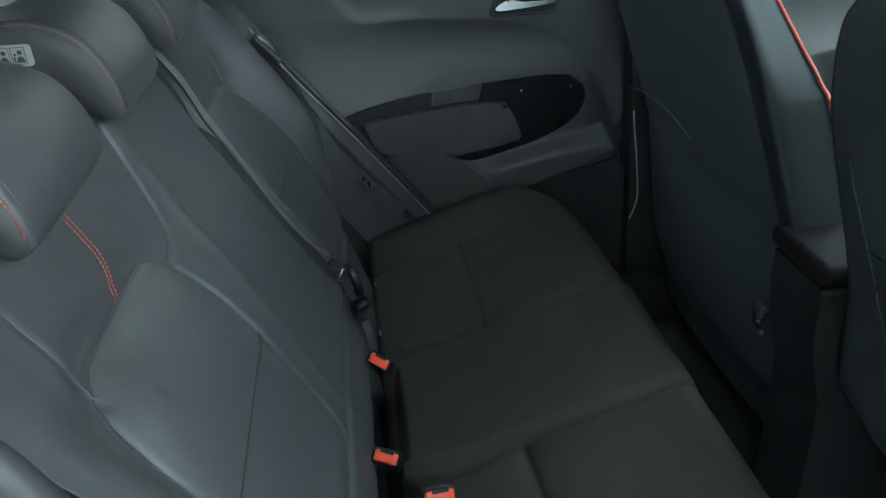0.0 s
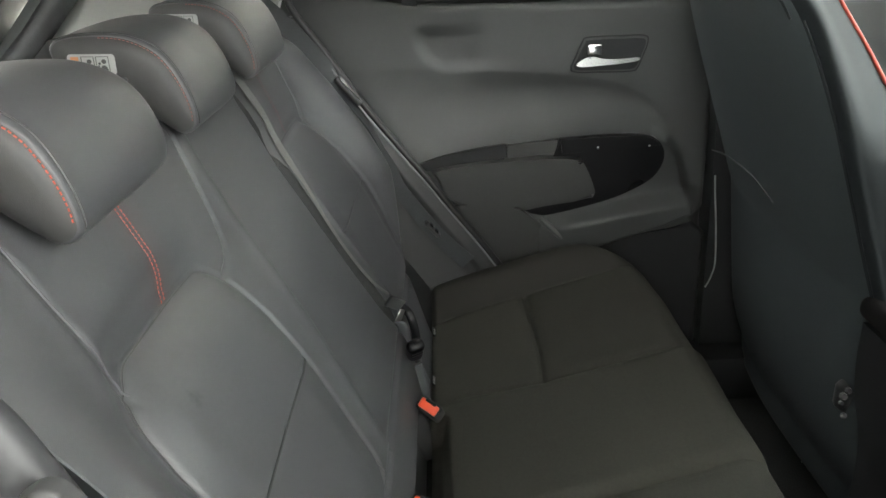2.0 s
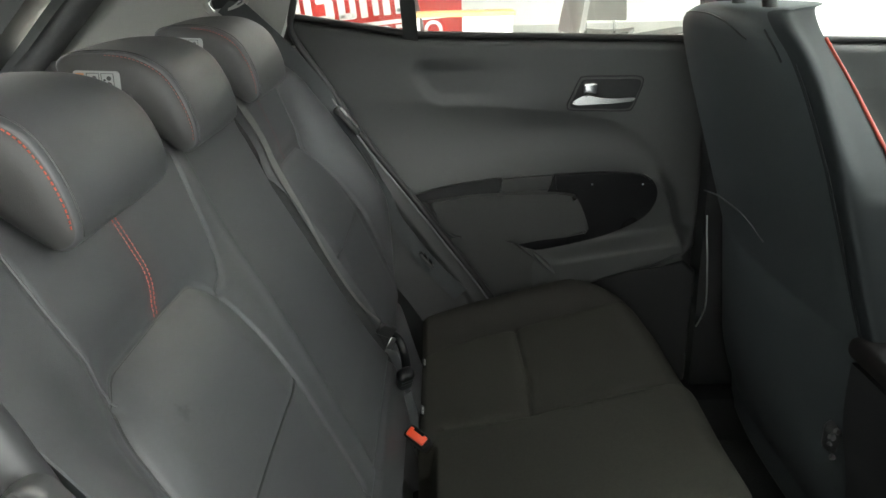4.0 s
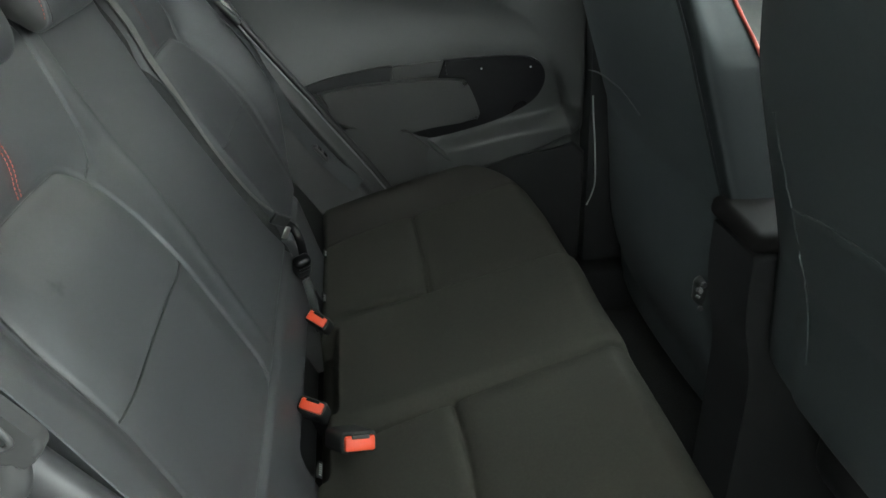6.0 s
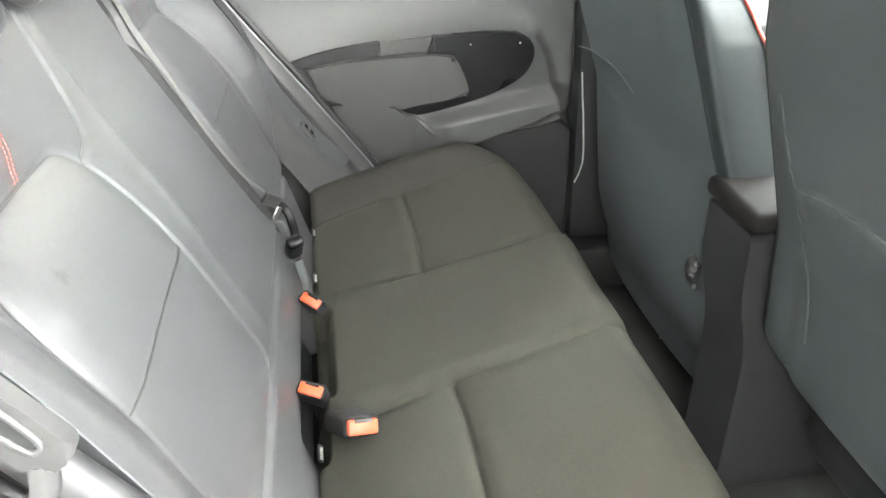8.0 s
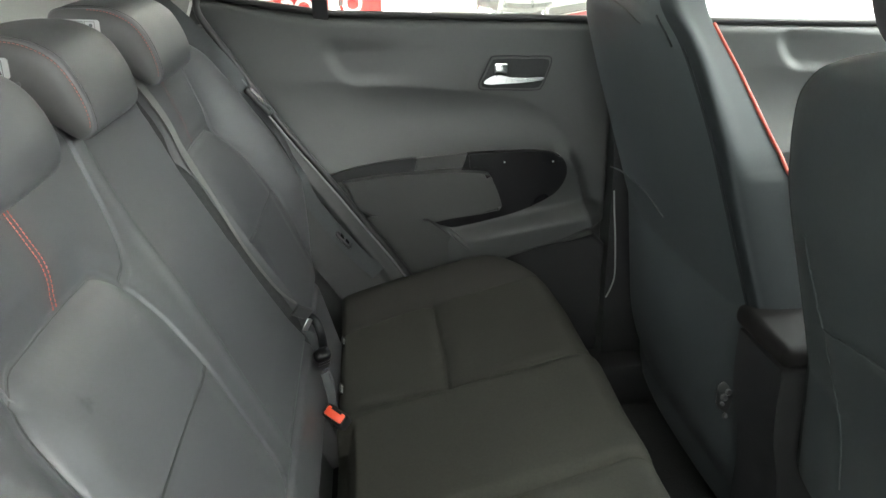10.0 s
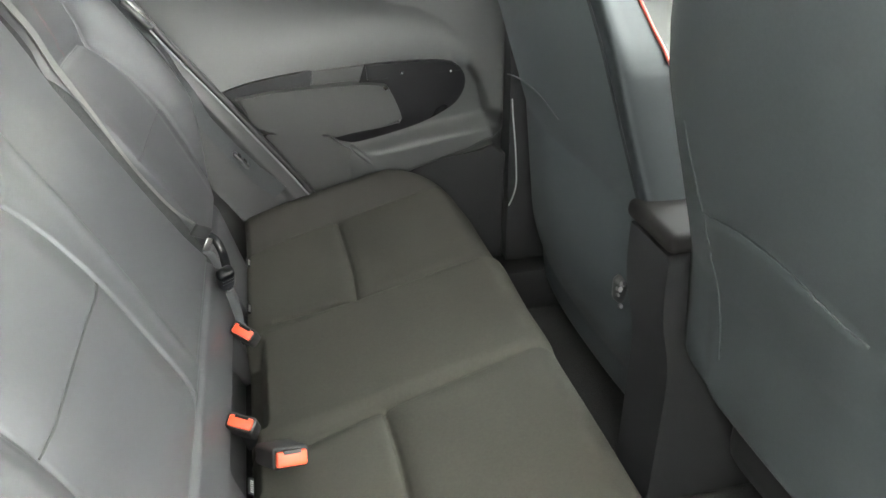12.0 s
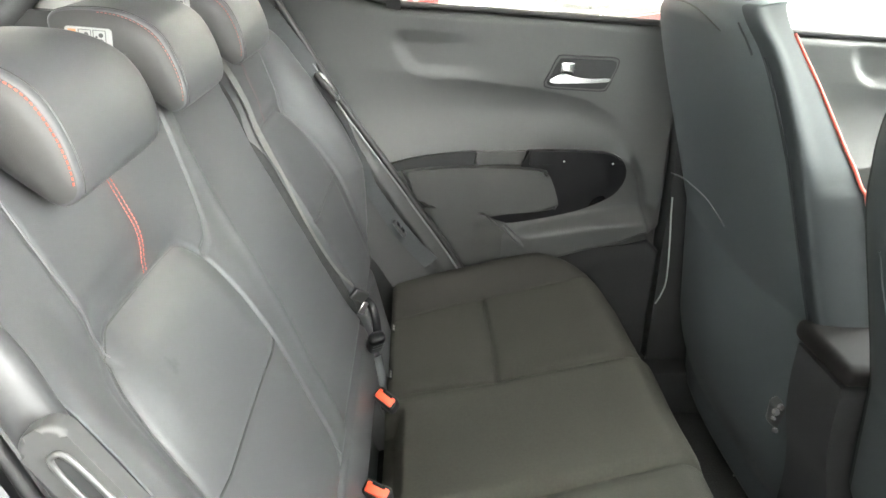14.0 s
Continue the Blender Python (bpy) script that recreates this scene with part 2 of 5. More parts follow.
def extrude_outline(name, outline, frame_fn, depth, mat, parent=None, label="", bevel=0.0):
    """A plate with the outline (2D) and thickness; frame_fn maps (a, b, d) to the world."""
    bm = bmesh.new()
    lo = [bm.verts.new(frame_fn(a, b, 0)) for a, b in outline]
    hi = [bm.verts.new(frame_fn(a, b, depth)) for a, b in outline]
    n = len(outline)
    top = bm.faces.new(hi)
    bm.faces.new(lo[::-1])
    for i in range(n):
        bm.faces.new((lo[i], lo[(i + 1) % n], hi[(i + 1) % n], hi[i]))
    if bevel:
        bmesh.ops.bevel(bm, geom=list(top.edges), offset=bevel, segments=3, affect="EDGES", profile=0.5)
    ob = part(name, bm, mat, parent, label)
    if bevel:
        ob.modifiers.new("flat_faces", "WEIGHTED_NORMAL").keep_sharp = True
    return ob


def smooth_curve(pts, n):
    """n points of a Catmull-Rom curve through pts."""
    P = np.array(pts, float)
    P = np.vstack([2 * P[0] - P[1], P, 2 * P[-1] - P[-2]])
    out = []
    for t in np.linspace(0, len(P) - 3 - 1e-9, n):
        i, f = int(t), t - int(t)
        a, b, c, d = P[i:i + 4]
        out.append(0.5 * (2 * b + (c - a) * f + (2 * a - 5 * b + 4 * c - d) * f * f + (3 * b - a - 3 * c + d) * f ** 3))
    return np.array(out)


def seg_dist(X, Y, pts):
    """Distance of the points (X, Y) from a polyline."""
    best = np.full(X.shape, 9.0)
    for (ax, ay), (bx, by) in zip(pts[:-1], pts[1:]):
        dx, dy = bx - ax, by - ay
        t = np.clip(((X - ax) * dx + (Y - ay) * dy) / (dx * dx + dy * dy + 1e-12), 0, 1)
        best = np.minimum(best, np.hypot(X - ax - t * dx, Y - ay - t * dy))
    return best


def groove(X, Y, pts, depth, width):
    d = seg_dist(X, Y, pts)
    return depth * np.exp(-(d / width) ** 2)


def step(a, b, x):
    t = np.clip((x - a) / (b - a), 0, 1)
    return t * t * (3 - 2 * t)


def roll(e, r):
    """How far a surface has fallen at the distance e inside a rounded edge of radius r."""
    k = np.clip(r - e, 0, r)
    return r - np.sqrt(np.maximum(r * r - k * k, 0))


def rounded_rect(X, Y, cx, cy, hx, hy, r):
    """Signed distance to a rounded rectangle."""
    qx, qy = np.abs(X - cx) - hx + r, np.abs(Y - cy) - hy + r
    return np.hypot(np.maximum(qx, 0), np.maximum(qy, 0)) + np.minimum(np.maximum(qx, qy), 0) - r


def thread(name, pts, parent, normal, gap=0.0045, length=0.0032, r=0.0006, label="", mat=None):
    """A row of short stitches along points, all in one mesh."""
    P = np.array(pts, float)
    seg = np.r_[0, np.cumsum(np.linalg.norm(np.diff(P, axis=0), axis=1))]
    bm = bmesh.new()
    s = 0.0
    while s + length < seg[-1]:
        a = Vector([np.interp(s, seg, P[:, k]) for k in range(3)])
        b = Vector([np.interp(s + length, seg, P[:, k]) for k in range(3)])
        d = (b - a).normalized()
        nn = Vector(normal).normalized()
        side = d.cross(nn).normalized()
        ring = [a + side * r, a + nn * r, a - side * r]
        ring2 = [b + side * r, b + nn * r, b - side * r]
        mid = [(x + y) / 2 + nn * r * 0.8 for x, y in zip(ring, ring2)]
        R = [[bm.verts.new(v) for v in q] for q in (ring, mid, ring2)]
        for k in range(2):
            for j in range(3):
                bm.faces.new((R[k][j], R[k][(j + 1) % 3], R[k + 1][(j + 1) % 3], R[k + 1][j]))
        s += gap
    return part(name, bm, mat or THREAD, parent, label)


# ---- setting: the car's shell ----
def structure(ob, label, category):
    return tagged(ob, label, category, kind="structure")


def wall_sheet(name, outline, y0, y1, mat, label, bevel=0.0):
    """An upright panel with an outline in (x, z) between two planes of y."""
    ob = extrude_outline(name, outline, lambda a, b, d: Vector((a, y0 + d, b)), y1 - y0, mat, bevel=bevel)
    return structure(ob, label, "panel")


structure(a_box("floor", (-1.0, -0.66, -0.06), (1.80, 0.70, 0.0), CARPET), "black carpeted car floor", "floor")
structure(a_box("ceiling", (-0.72, -0.60, 1.27), (1.16, 0.64, 1.33), HEADLINER, bevel=0.02), "pale cloth headliner of the car roof", "ceiling")
structure(a_box("sill_far", (-0.3, 0.535, 0.0), (1.75, 0.70, 0.12), BUCKLE, bevel=0.015), "black plastic door sill trim", "sill")
structure(a_box("sill_near", (-0.1, -0.70, -0.08), (1.75, -0.60, 0.05), BLACK, bevel=0.015), "black plastic door sill trim beside the open doorway", "sill")
structure(a_box("dashboard", (1.45, -0.64, 0.25), (1.80, 0.68, 0.80), BLACK, bevel=0.06, seg=4), "plain black dashboard", "dashboard")
structure(a_box("bulkhead", (1.78, -0.70, -0.06), (1.82, 0.74, 0.86), BLACK), "plain dark bulkhead", "wall")
wall_sheet("luggage_side_far", [(-1.02, 0.0), (-0.16, 0.0), (-0.16, 0.885), (-0.50, 0.902), (-0.62, 0.909), (-1.02, 0.868)], 0.575, 0.70, BLACK, "black plastic luggage side trim", 0.012)
wall_sheet("luggage_side_near", [(-1.02, 0.0), (-0.20, 0.0), (-0.20, 0.885), (-0.62, 0.888), (-1.02, 0.86)], -0.70, -0.575, DOORTRIM, "charcoal plastic luggage side trim", 0.0)
structure(a_box("tailgate_lower", (-1.06, -0.66, 0.0), (-1.02, 0.68, 0.86), DOORTRIM), "charcoal tailgate trim", "tailgate")
structure(a_box("parcel_shelf", (-0.98, -0.57, 0.80), (-0.30, 0.57, 0.825), CARPET, bevel=0.008), "black carpeted parcel shelf", "shelf")


# far rear pillar: light trim, bulging a little into the cabin
def pillar_sheet(name, y_in, y_out, sign, x_front):
    us, vs = np.linspace(0, 1, 40), np.linspace(0, 1, 30)
    U, V = np.meshgrid(us, vs, indexing="ij")
    Z = 0.888 + V * 0.40
    back = -0.675 + 1.0 * (Z - 0.888)
    frontx = np.interp(Z, [0.88, 0.97, 1.05, 1.30], x_front)
    X = back + U * (frontx - back)
    Y = sign * (y_in - 0.05 * np.sin(np.pi * np.clip(U, 0, 1)) * 0.4 + 0.015 * V - 0.0)
    if sign > 0:
        d = np.hypot((X + 0.262) / 1.5, Z - 1.012)
        Y = Y + 0.010 * np.exp(-(d / 0.022) ** 2)
    A = np.stack([X, Y, Z], -1)
    B = A.copy()
    B[..., 1] = sign * y_out
    return structure(solid(name, A, B, PILLAR), "light grey plastic rear pillar trim", "pillar")


pillar_sheet("pillar_far", 0.605, 0.70, 1, [-0.20, -0.165, -0.135, -0.10])
pillar_sheet("pillar_near", 0.63, 0.70, -1, [-0.30, -0.30, -0.28, -0.24])

# tailgate surround: seal, light frame and glass
for sg, nm in ((1, "far"), (-1, "near")):
    y = 0.585 * sg
    ob = tube("tailgate_seal_" + nm, [(-0.72, y, 0.855), (-0.65, y, 0.915), (-0.587, y, 0.978), (-0.51, y, 1.05), (-0.39, y, 1.17), (-0.31, y, 1.26)], 0.026, LIFTEDGREY)
    structure(ob, "rubber tailgate seal, greyed for haze", "seal")
    ob = extrude_outline("tailgate_frame_" + nm, [(-0.76, 0.86), (-0.68, 0.86), (-0.29, 1.25), (-0.37, 1.25)], lambda a, b, d, sg=sg: Vector((a, sg * (0.57 + d), b)), 0.08, SILVER, bevel=0.01)
    structure(ob, "grey painted tailgate frame", "frame")
    ob = extrude_outline("tailgate_trim_" + nm, [(-0.86, 0.86), (-0.775, 0.86), (-0.385, 1.25), (-0.47, 1.25)], lambda a, b, d, sg=sg: Vector((a, sg * (0.50 + d), b)), 0.14, DOORTRIM, bevel=0.012)
    structure(ob, "charcoal tailgate trim", "frame")
structure(a_box("roof_rear_edge", (-0.80, -0.60, 1.24), (-0.60, 0.62, 1.30), HEADLINER, bevel=0.015), "pale rear edge of the roof lining", "roof")

# middle pillar and near pillar
# far pillar coloured black for the shade beside the front seat
wall_sheet("pillar_middle_far", [(0.705, 0.03), (0.83, 0.03), (0.80, 0.6), (0.745, 1.28), (0.66, 1.28), (0.70, 0.6)], 0.60, 0.70, BUCKLE, "middle pillar trim, blackened for the front seat's shade", 0.012)
wall_sheet("pillar_middle_near", [(0.83, 0.0), (0.93, 0.0), (0.90, 0.6), (0.84, 1.28), (0.76, 1.28), (0.80, 0.6)], -0.72, -0.64, DOORTRIM, "charcoal plastic middle pillar trim", 0.012)
ob = tube("pillar_seal", smooth_curve([(0.702, 0.592, 0.545), (0.706, 0.592, 0.50), (0.714, 0.592, 0.429), (0.720, 0.592, 0.342), (0.714, 0.592, 0.305), (0.703, 0.592, 0.278)], 30), 0.0018, PALEEDGE)
structure(ob, "pale plastic edge strip along the middle pillar", "seal")


# ---- far doors ----
def door_top(x):
    return np.interp(x, [-0.30, -0.17, 0.085, 0.64, 0.8, 1.8], [1.00, 0.972, 0.929, 0.906, 0.90, 0.865])


CREASE = [(-0.30, 0.812), (0.09, 0.802), (0.27, 0.785), (0.42, 0.767), (0.50, 0.750), (0.56, 0.718), (0.60, 0.676), (0.636, 0.618), (0.665, 0.556), (0.692, 0.478), (0.71, 0.40)]

LEDGE = [(-0.30, 0.595), (0.07, 0.604), (0.26, 0.631), (0.37, 0.637), (0.567, 0.631), (0.60, 0.615), (0.625, 0.58), (0.64, 0.52), (0.66, 0.45), (0.71, 0.36)]


def door_bulge(X, Z, shift=0.0):
    """How far the door's trim stands into the cabin."""
    X = X - shift
    line = np.interp(X, [p[0] for p in CREASE], [p[1] for p in CREASE])
    inside = seg_dist(X, Z, CREASE) * np.where(Z < line, 1.0, -1.0)
    # sharp hollow under the shoulder line, easing out to the armrest ledge
    low = np.interp(X, [p[0] for p in LEDGE], [p[1] for p in LEDGE])
    d1 = np.maximum(inside, 0)
    d2 = np.where(Z < low, 0.0, seg_dist(X, Z, LEDGE))
    u = d1 / np.maximum(d1 + d2, 1e-6)
    lean = (0.08 + 0.30 * step(-0.02, 0.34, X))
    h = 0.026 * u ** 1.8 * (1 - 0.4 * step(0.58, 0.66, X) * step(0.46, 0.56, Z)) - lean * np.maximum(d1 - 0.004, 0) * (1 - u)
    # soft hand scoop high on the trim
    lean = X - 0.55 * (0.877 - Z)
    s = rounded_rect(lean, Z, 0.23, 0.834, 0.165, 0.046, 0.040)
    h = h - 0.010 * (1 - step(-0.026, 0.008, s)) * (1 - step(0.06, 0.30, lean))
    # map pocket lip
    lip = np.interp(X, [0.30, 0.40, 0.52, 0.64, 0.70], [0.438, 0.455, 0.475, 0.490, 0.478])
    drop = np.interp(X, [0.30, 0.45, 0.60, 0.69], [0.075, 0.065, 0.045, 0.012])
    h = h + 0.030 * step(0.30, 0.40, X) * step(-0.030, 0.012, lip - Z) * (1 - step(0.675, 0.702, X)) * (1 - step(drop, drop + 0.016, lip - Z))
    h = h - 0.012 * step(drop + 0.004, drop + 0.03, lip - Z) * step(0.30, 0.40, X)
    return h


DY = 0.640


def build_door_panel(parent, x0, x1, shift):
    xs, vs = np.linspace(x0, x1, 230), np.linspace(0, 1, 210)
    X, V = np.meshgrid(xs, vs, indexing="ij")
    top = door_top(X)
    Z = 0.10 + V * (top - 0.10)
    Y = DY - door_bulge(X, Z, shift) + roll(np.maximum(top - Z, 0), 0.022) + roll(np.maximum(x1 - X, 0), 0.012)
    A = np.stack([X, Y, Z], -1)
    B = A.copy()
    B[..., 1] = 0.72
    return solid("door_panel", A, B, DOORTRIM, parent)


def on_door(y):
    return lambda a, b, d: Vector((a, y - d, b))


door = thing("door_1", "closed rear door with charcoal plastic trim and chrome handle", "door", kind="structure")
build_door_panel(door, -0.30, 0.700, 0.0)
# window: sill strip, divider, frame and panes
tube("sill_seal", [(x, 0.652, float(door_top(x)) + 0.004) for x in np.linspace(-0.16, 0.68, 30)], 0.007, RUBBER, door, "black rubber window sill seal")
extrude_outline("window_divider", [(0.064, 0.915), (0.094, 0.912), (0.076, 1.25), (0.046, 1.25)], lambda a, b, d: Vector((a, 0.645 + d, b)), 0.03, BUCKLE, door, "black window divider", 0.004)
tube("window_frame", smooth_curve([(-0.17, 0.650, 0.965), (-0.158, 0.650, 1.00), (-0.140, 0.650, 1.05), (-0.10, 0.650, 1.15), (-0.02, 0.650, 1.225), (0.20, 0.650, 1.245), (0.66, 0.650, 1.245)], 40), 0.007, BLACK, door)
for nm, outl in (("quarter_pane", [(-0.165, 0.96), (0.07, 0.925), (0.06, 1.24), (-0.03, 1.22), (-0.11, 1.13)]), ("pane", [(0.085, 0.92), (0.70, 0.90), (0.67, 1.24), (0.07, 1.24)])):
    p = extrude_outline(nm, outl, lambda a, b, d: Vector((a, 0.664 + d, b)), 0.004, DIMGLASS, door)
    p.visible_shadow = False

# inner handle
bez = smooth_curve([(0.401, 0.783), (0.408, 0.772), (0.46, 0.769), (0.526, 0.767), (0.539, 0.775), (0.549, 0.80), (0.557, 0.824), (0.550, 0.837), (0.50, 0.839), (0.436, 0.840), (0.424, 0.832), (0.412, 0.806), (0.401, 0.783)], 60).tolist()[:-1]
bezel = extrude_outline("handle_bezel", bez, on_door(0.646), 0.008, DOORTRIM, door, "charcoal handle surround", 0.003)
# groove and cup are raised parts; their dark colour is the recess shade
tube("groove_shade", [(a, 0.6385, b) for a, b in bez], 0.0016, BUCKLE, bezel, "raised dark line for the groove's shade round the handle", sides=6, close=True)
cen = (0.480, 0.804)
cup = [(cen[0] + (a - cen[0]) * 0.93, cen[1] + (b - cen[1]) * 0.86) for a, b in bez]
extrude_outline("cup_shade", cup, on_door(0.637), 0.0028, BUCKLE, bezel, "raised plate darkened for the handle cup's shade", 0.001)
lev = smooth_curve([(0.406, 0.789), (0.420, 0.799), (0.436, 0.8045), (0.450, 0.8025), (0.468, 0.7985), (0.500, 0.7965), (0.534, 0.798), (0.541, 0.795), (0.532, 0.790), (0.49, 0.7865), (0.45, 0.7855), (0.42, 0.785), (0.406, 0.789)], 48).tolist()[:-1]
extrude_outline("lever", lev, on_door(0.636), 0.017, CHROME, bezel, "chrome pull lever", 0.0045)
bm = bmesh.new()
box(bm, (0.430, 0.615, 0.806), (0.460, 0.636, 0.829), 0.005, 3)
part("lock_knob", bm, CHROME, bezel, "chrome lock knob")

# armrest
arm = part("armrest", (lambda bm: (box(bm, (0.10, 0.62, 0.52), (0.42, 0.65, 0.60), 0.004), bm)[1])(bmesh.new()), BLACK, door)
strip = smooth_curve([(0.066, 0.602), (0.14, 0.621), (0.25, 0.636), (0.262, 0.630)], 14).tolist() + smooth_curve([(0.255, 0.600), (0.16, 0.592), (0.075, 0.588)], 8).tolist()
extrude_outline("trim_strip", strip, on_door(0.616), 0.012, BUCKLE, arm, "black trim strip", 0.002)
pull = [(0.262, 0.634), (0.368, 0.640), (0.372, 0.612), (0.262, 0.604)]
extrude_outline("pull_cup", pull, on_door(0.616), 0.009, PADVINYL, arm, "grey pull cup", 0.002)
gl = smooth_curve([(0.372, 0.641), (0.46, 0.643), (0.545, 0.640), (0.578, 0.628), (0.594, 0.600), (0.588, 0.567), (0.560, 0.536), (0.49, 0.504), (0.40, 0.482), (0.335, 0.471)], 44).tolist() + [(0.31, 0.478), (0.275, 0.497), (0.30, 0.53), (0.36, 0.60)]
extrude_outline("switch_panel", gl, on_door(0.616), 0.013, GLOSS, arm, "piano black switch panel", 0.003)
band = smooth_curve([(0.375, 0.640), (0.46, 0.642), (0.545, 0.639), (0.575, 0.627), (0.583, 0.617)], 24).tolist() + [(0.50, 0.6155), (0.43, 0.612), (0.378, 0.610)]
extrude_outline("switch_ledge", band, on_door(0.6035), 0.0035, GLOSS, arm, "piano black ledge of the switch panel", 0.001)
pad = smooth_curve([(0.100, 0.592), (0.20, 0.603), (0.33, 0.606), (0.405, 0.601), (0.422, 0.590), (0.440, 0.548), (0.446, 0.520), (0.436, 0.512)], 36).tolist() + smooth_curve([(0.40, 0.508), (0.34, 0.502), (0.285, 0.494), (0.255, 0.506), (0.20, 0.511), (0.154, 0.513), (0.124, 0.550)], 24).tolist()
extrude_outline("pad", pad, on_door(0.612), 0.030, PADVINYL, arm, "charcoal padded armrest", 0.010)
for x, z in ((0.453, 0.620), (0.561, 0.617)):
    bm = bmesh.new()
    bmesh.ops.create_uvsphere(bm, u_segments=10, v_segments=6, radius=0.0022, matrix=Matrix.Translation((x, 0.5995, z)))
    part("screw_cap", bm, STEEL, arm)
# lower panels
low = [(0.130, 0.505), (0.19, 0.509), (0.255, 0.504), (0.29, 0.488), (0.335, 0.448), (0.385, 0.40), (0.36, 0.33), (0.16, 0.33), (0.15, 0.42)]
extrude_outline("lower_panel", low, on_door(0.618), 0.010, PADVINYL, door, "charcoal lower door panel", 0.004)
tube("pocket_fold", smooth_curve([(0.332, 0.610, 0.463), (0.352, 0.600, 0.445), (0.380, 0.595, 0.418), (0.40, 0.600, 0.39)], 16), [0.005 + 0.003 * math.sin(i / 15 * math.pi) for i in range(16)], DOORTRIM, door, "rounded fold of the map pocket")

# black plate stands in for the front seat's shade on the door
extrude_outline("lower_shade_plate", [(0.36, 0.10), (0.70, 0.10), (0.702, 0.40), (0.67, 0.430), (0.62, 0.415), (0.55, 0.406), (0.44, 0.398), (0.36, 0.385)], on_door(0.655), 0.035, BUCKLE, door, "black plate for the shade low on the door", 0.01)

# far front door
door2 = thing("door_2", "closed front door with charcoal plastic trim and hand scoop", "door", kind="structure")
build_door_panel(door2, 0.835, 1.78, 0.98)
tube("sill_seal", [(x, 0.652, float(door_top(x)) + 0.004) for x in np.linspace(0.835, 1.75, 20)], 0.007, RUBBER, door2)
p = extrude_outline("pane", [(0.80, 0.90), (1.74, 0.86), (1.30, 1.25), (0.76, 1.25)], lambda a, b, d: Vector((a, 0.664 + d, b)), 0.004, GLASS, door2)
p.visible_shadow = False
# near front door, closed
door3 = thing("door_3", "closed front door with plain charcoal trim", "door", kind="structure")
a_box("door_panel", (0.90, -0.72, 0.05), (1.78, -0.66, 0.88), DOORTRIM, door3, bevel=0.02)
# windscreen
ws = extrude_outline("windscreen", [(-0.60, 0), (0.62, 0), (0.55, 1), (-0.53, 1)], lambda a, b, d: Vector((1.78 - 0.60 * b + d * 0.6, a, 0.86 + 0.42 * b + d)), 0.005, GLASS)
ws.visible_shadow = False
structure(ws, "clear windscreen", "window")

# ---- door-opening seals and seat belts ----
LIP_FAR = [(-0.150, 0.928), (-0.104, 0.855), (-0.069, 0.798), (-0.028, 0.731), (0.029, 0.651), (0.087, 0.572), (0.136, 0.502), (0.186, 0.432), (0.222, 0.378), (0.27, 0.30)]
far_top = [(-0.112, 0.622, 1.13), (-0.130, 0.616, 1.06), (-0.147, 0.608, 1.00), (-0.154, 0.600, 0.965)]
far_seal = smooth_curve(far_top + [(x + 0.0045, 0.586, z + 0.0065) for x, z in LIP_FAR], 70)
ob = tube("door_seal_far", [tuple(p) for p in far_seal], 0.0068, RUBBER, sides=14)
structure(ob, "black rubber door seal with a glossy lip", "seal")
lip = tube("seal_lip", [(x, 0.578, z) for x, z in smooth_curve(LIP_FAR[1:], 50)], 0.0024, LIPGREY, ob, "glossy grey lip")
near_seal = smooth_curve([(-0.20, -0.612, 1.02), (-0.140, -0.606, 0.935), (-0.094, -0.602, 0.872), (-0.074, -0.602, 0.828), (-0.052, -0.602, 0.772), (0.000, -0.602, 0.688), (0.045, -0.602, 0.620), (0.088, -0.602, 0.545), (0.13, -0.602, 0.46), (0.17, -0.602, 0.36), (0.20, -0.602, 0.24), (0.22, -0.602, 0.05)], 60)
ob = tube("door_seal_near", [tuple(p) for p in near_seal], 0.0145, SEALGREY, sides=18)
structure(ob, "thick grey rubber seal of the open doorway", "seal")
tube("seal_lip", [(p[0] - 0.021, p[1] - 0.004, p[2] - 0.014) for p in near_seal], 0.0045, SEALGREY, ob, "grey rubber lip")
flange = [(p[0] - 0.022, p[2] - 0.014) for p in near_seal[::3]]
ob = extrude_outline("body_flange", flange + [(0.10, 0.05), (-0.10, 0.05), (-0.10, 0.45), (-0.20, 0.70), (-0.30, 0.95)], lambda a, b, d: Vector((a, -0.640 + d, b)), 0.022, SILVER)
structure(ob, "painted body flange of the open doorway", "panel")


# side trims beside the backrest
def side_trim(sg, nm, edge, mat):
    us, vs = np.linspace(0, 1, 60), np.linspace(0, 1, 24)
    U, V = np.meshgrid(us, vs, indexing="ij")
    Z = 0.32 + 0.60 * U
    Xf = np.interp(Z, [p[1] for p in edge[::-1]], [p[0] for p in edge[::-1]])
    X = Xf - 0.17 * (1 - V)
    Y = sg * (0.590 - 0.010 * np.exp(-((V - 0.80) / 0.10) ** 2) - 0.012 * (1 - step(0.55, 0.75, V)) - 0.02 * (1 - V) ** 2)
    A = np.stack([X, Y, Z], -1)
    B = A.copy()
    B[..., 1] = sg * 0.625
    return structure(solid("side_trim_" + nm, A, B, mat), "dark plastic trim beside the rear seat", "panel")


side_trim(1, "far", LIP_FAR, TRIMGREY)
side_trim(-1, "near", [(-0.235, 0.92), (-0.175, 0.82), (-0.11, 0.74), (0.015, 0.60), (0.105, 0.45), (0.185, 0.32)], BUCKLE)


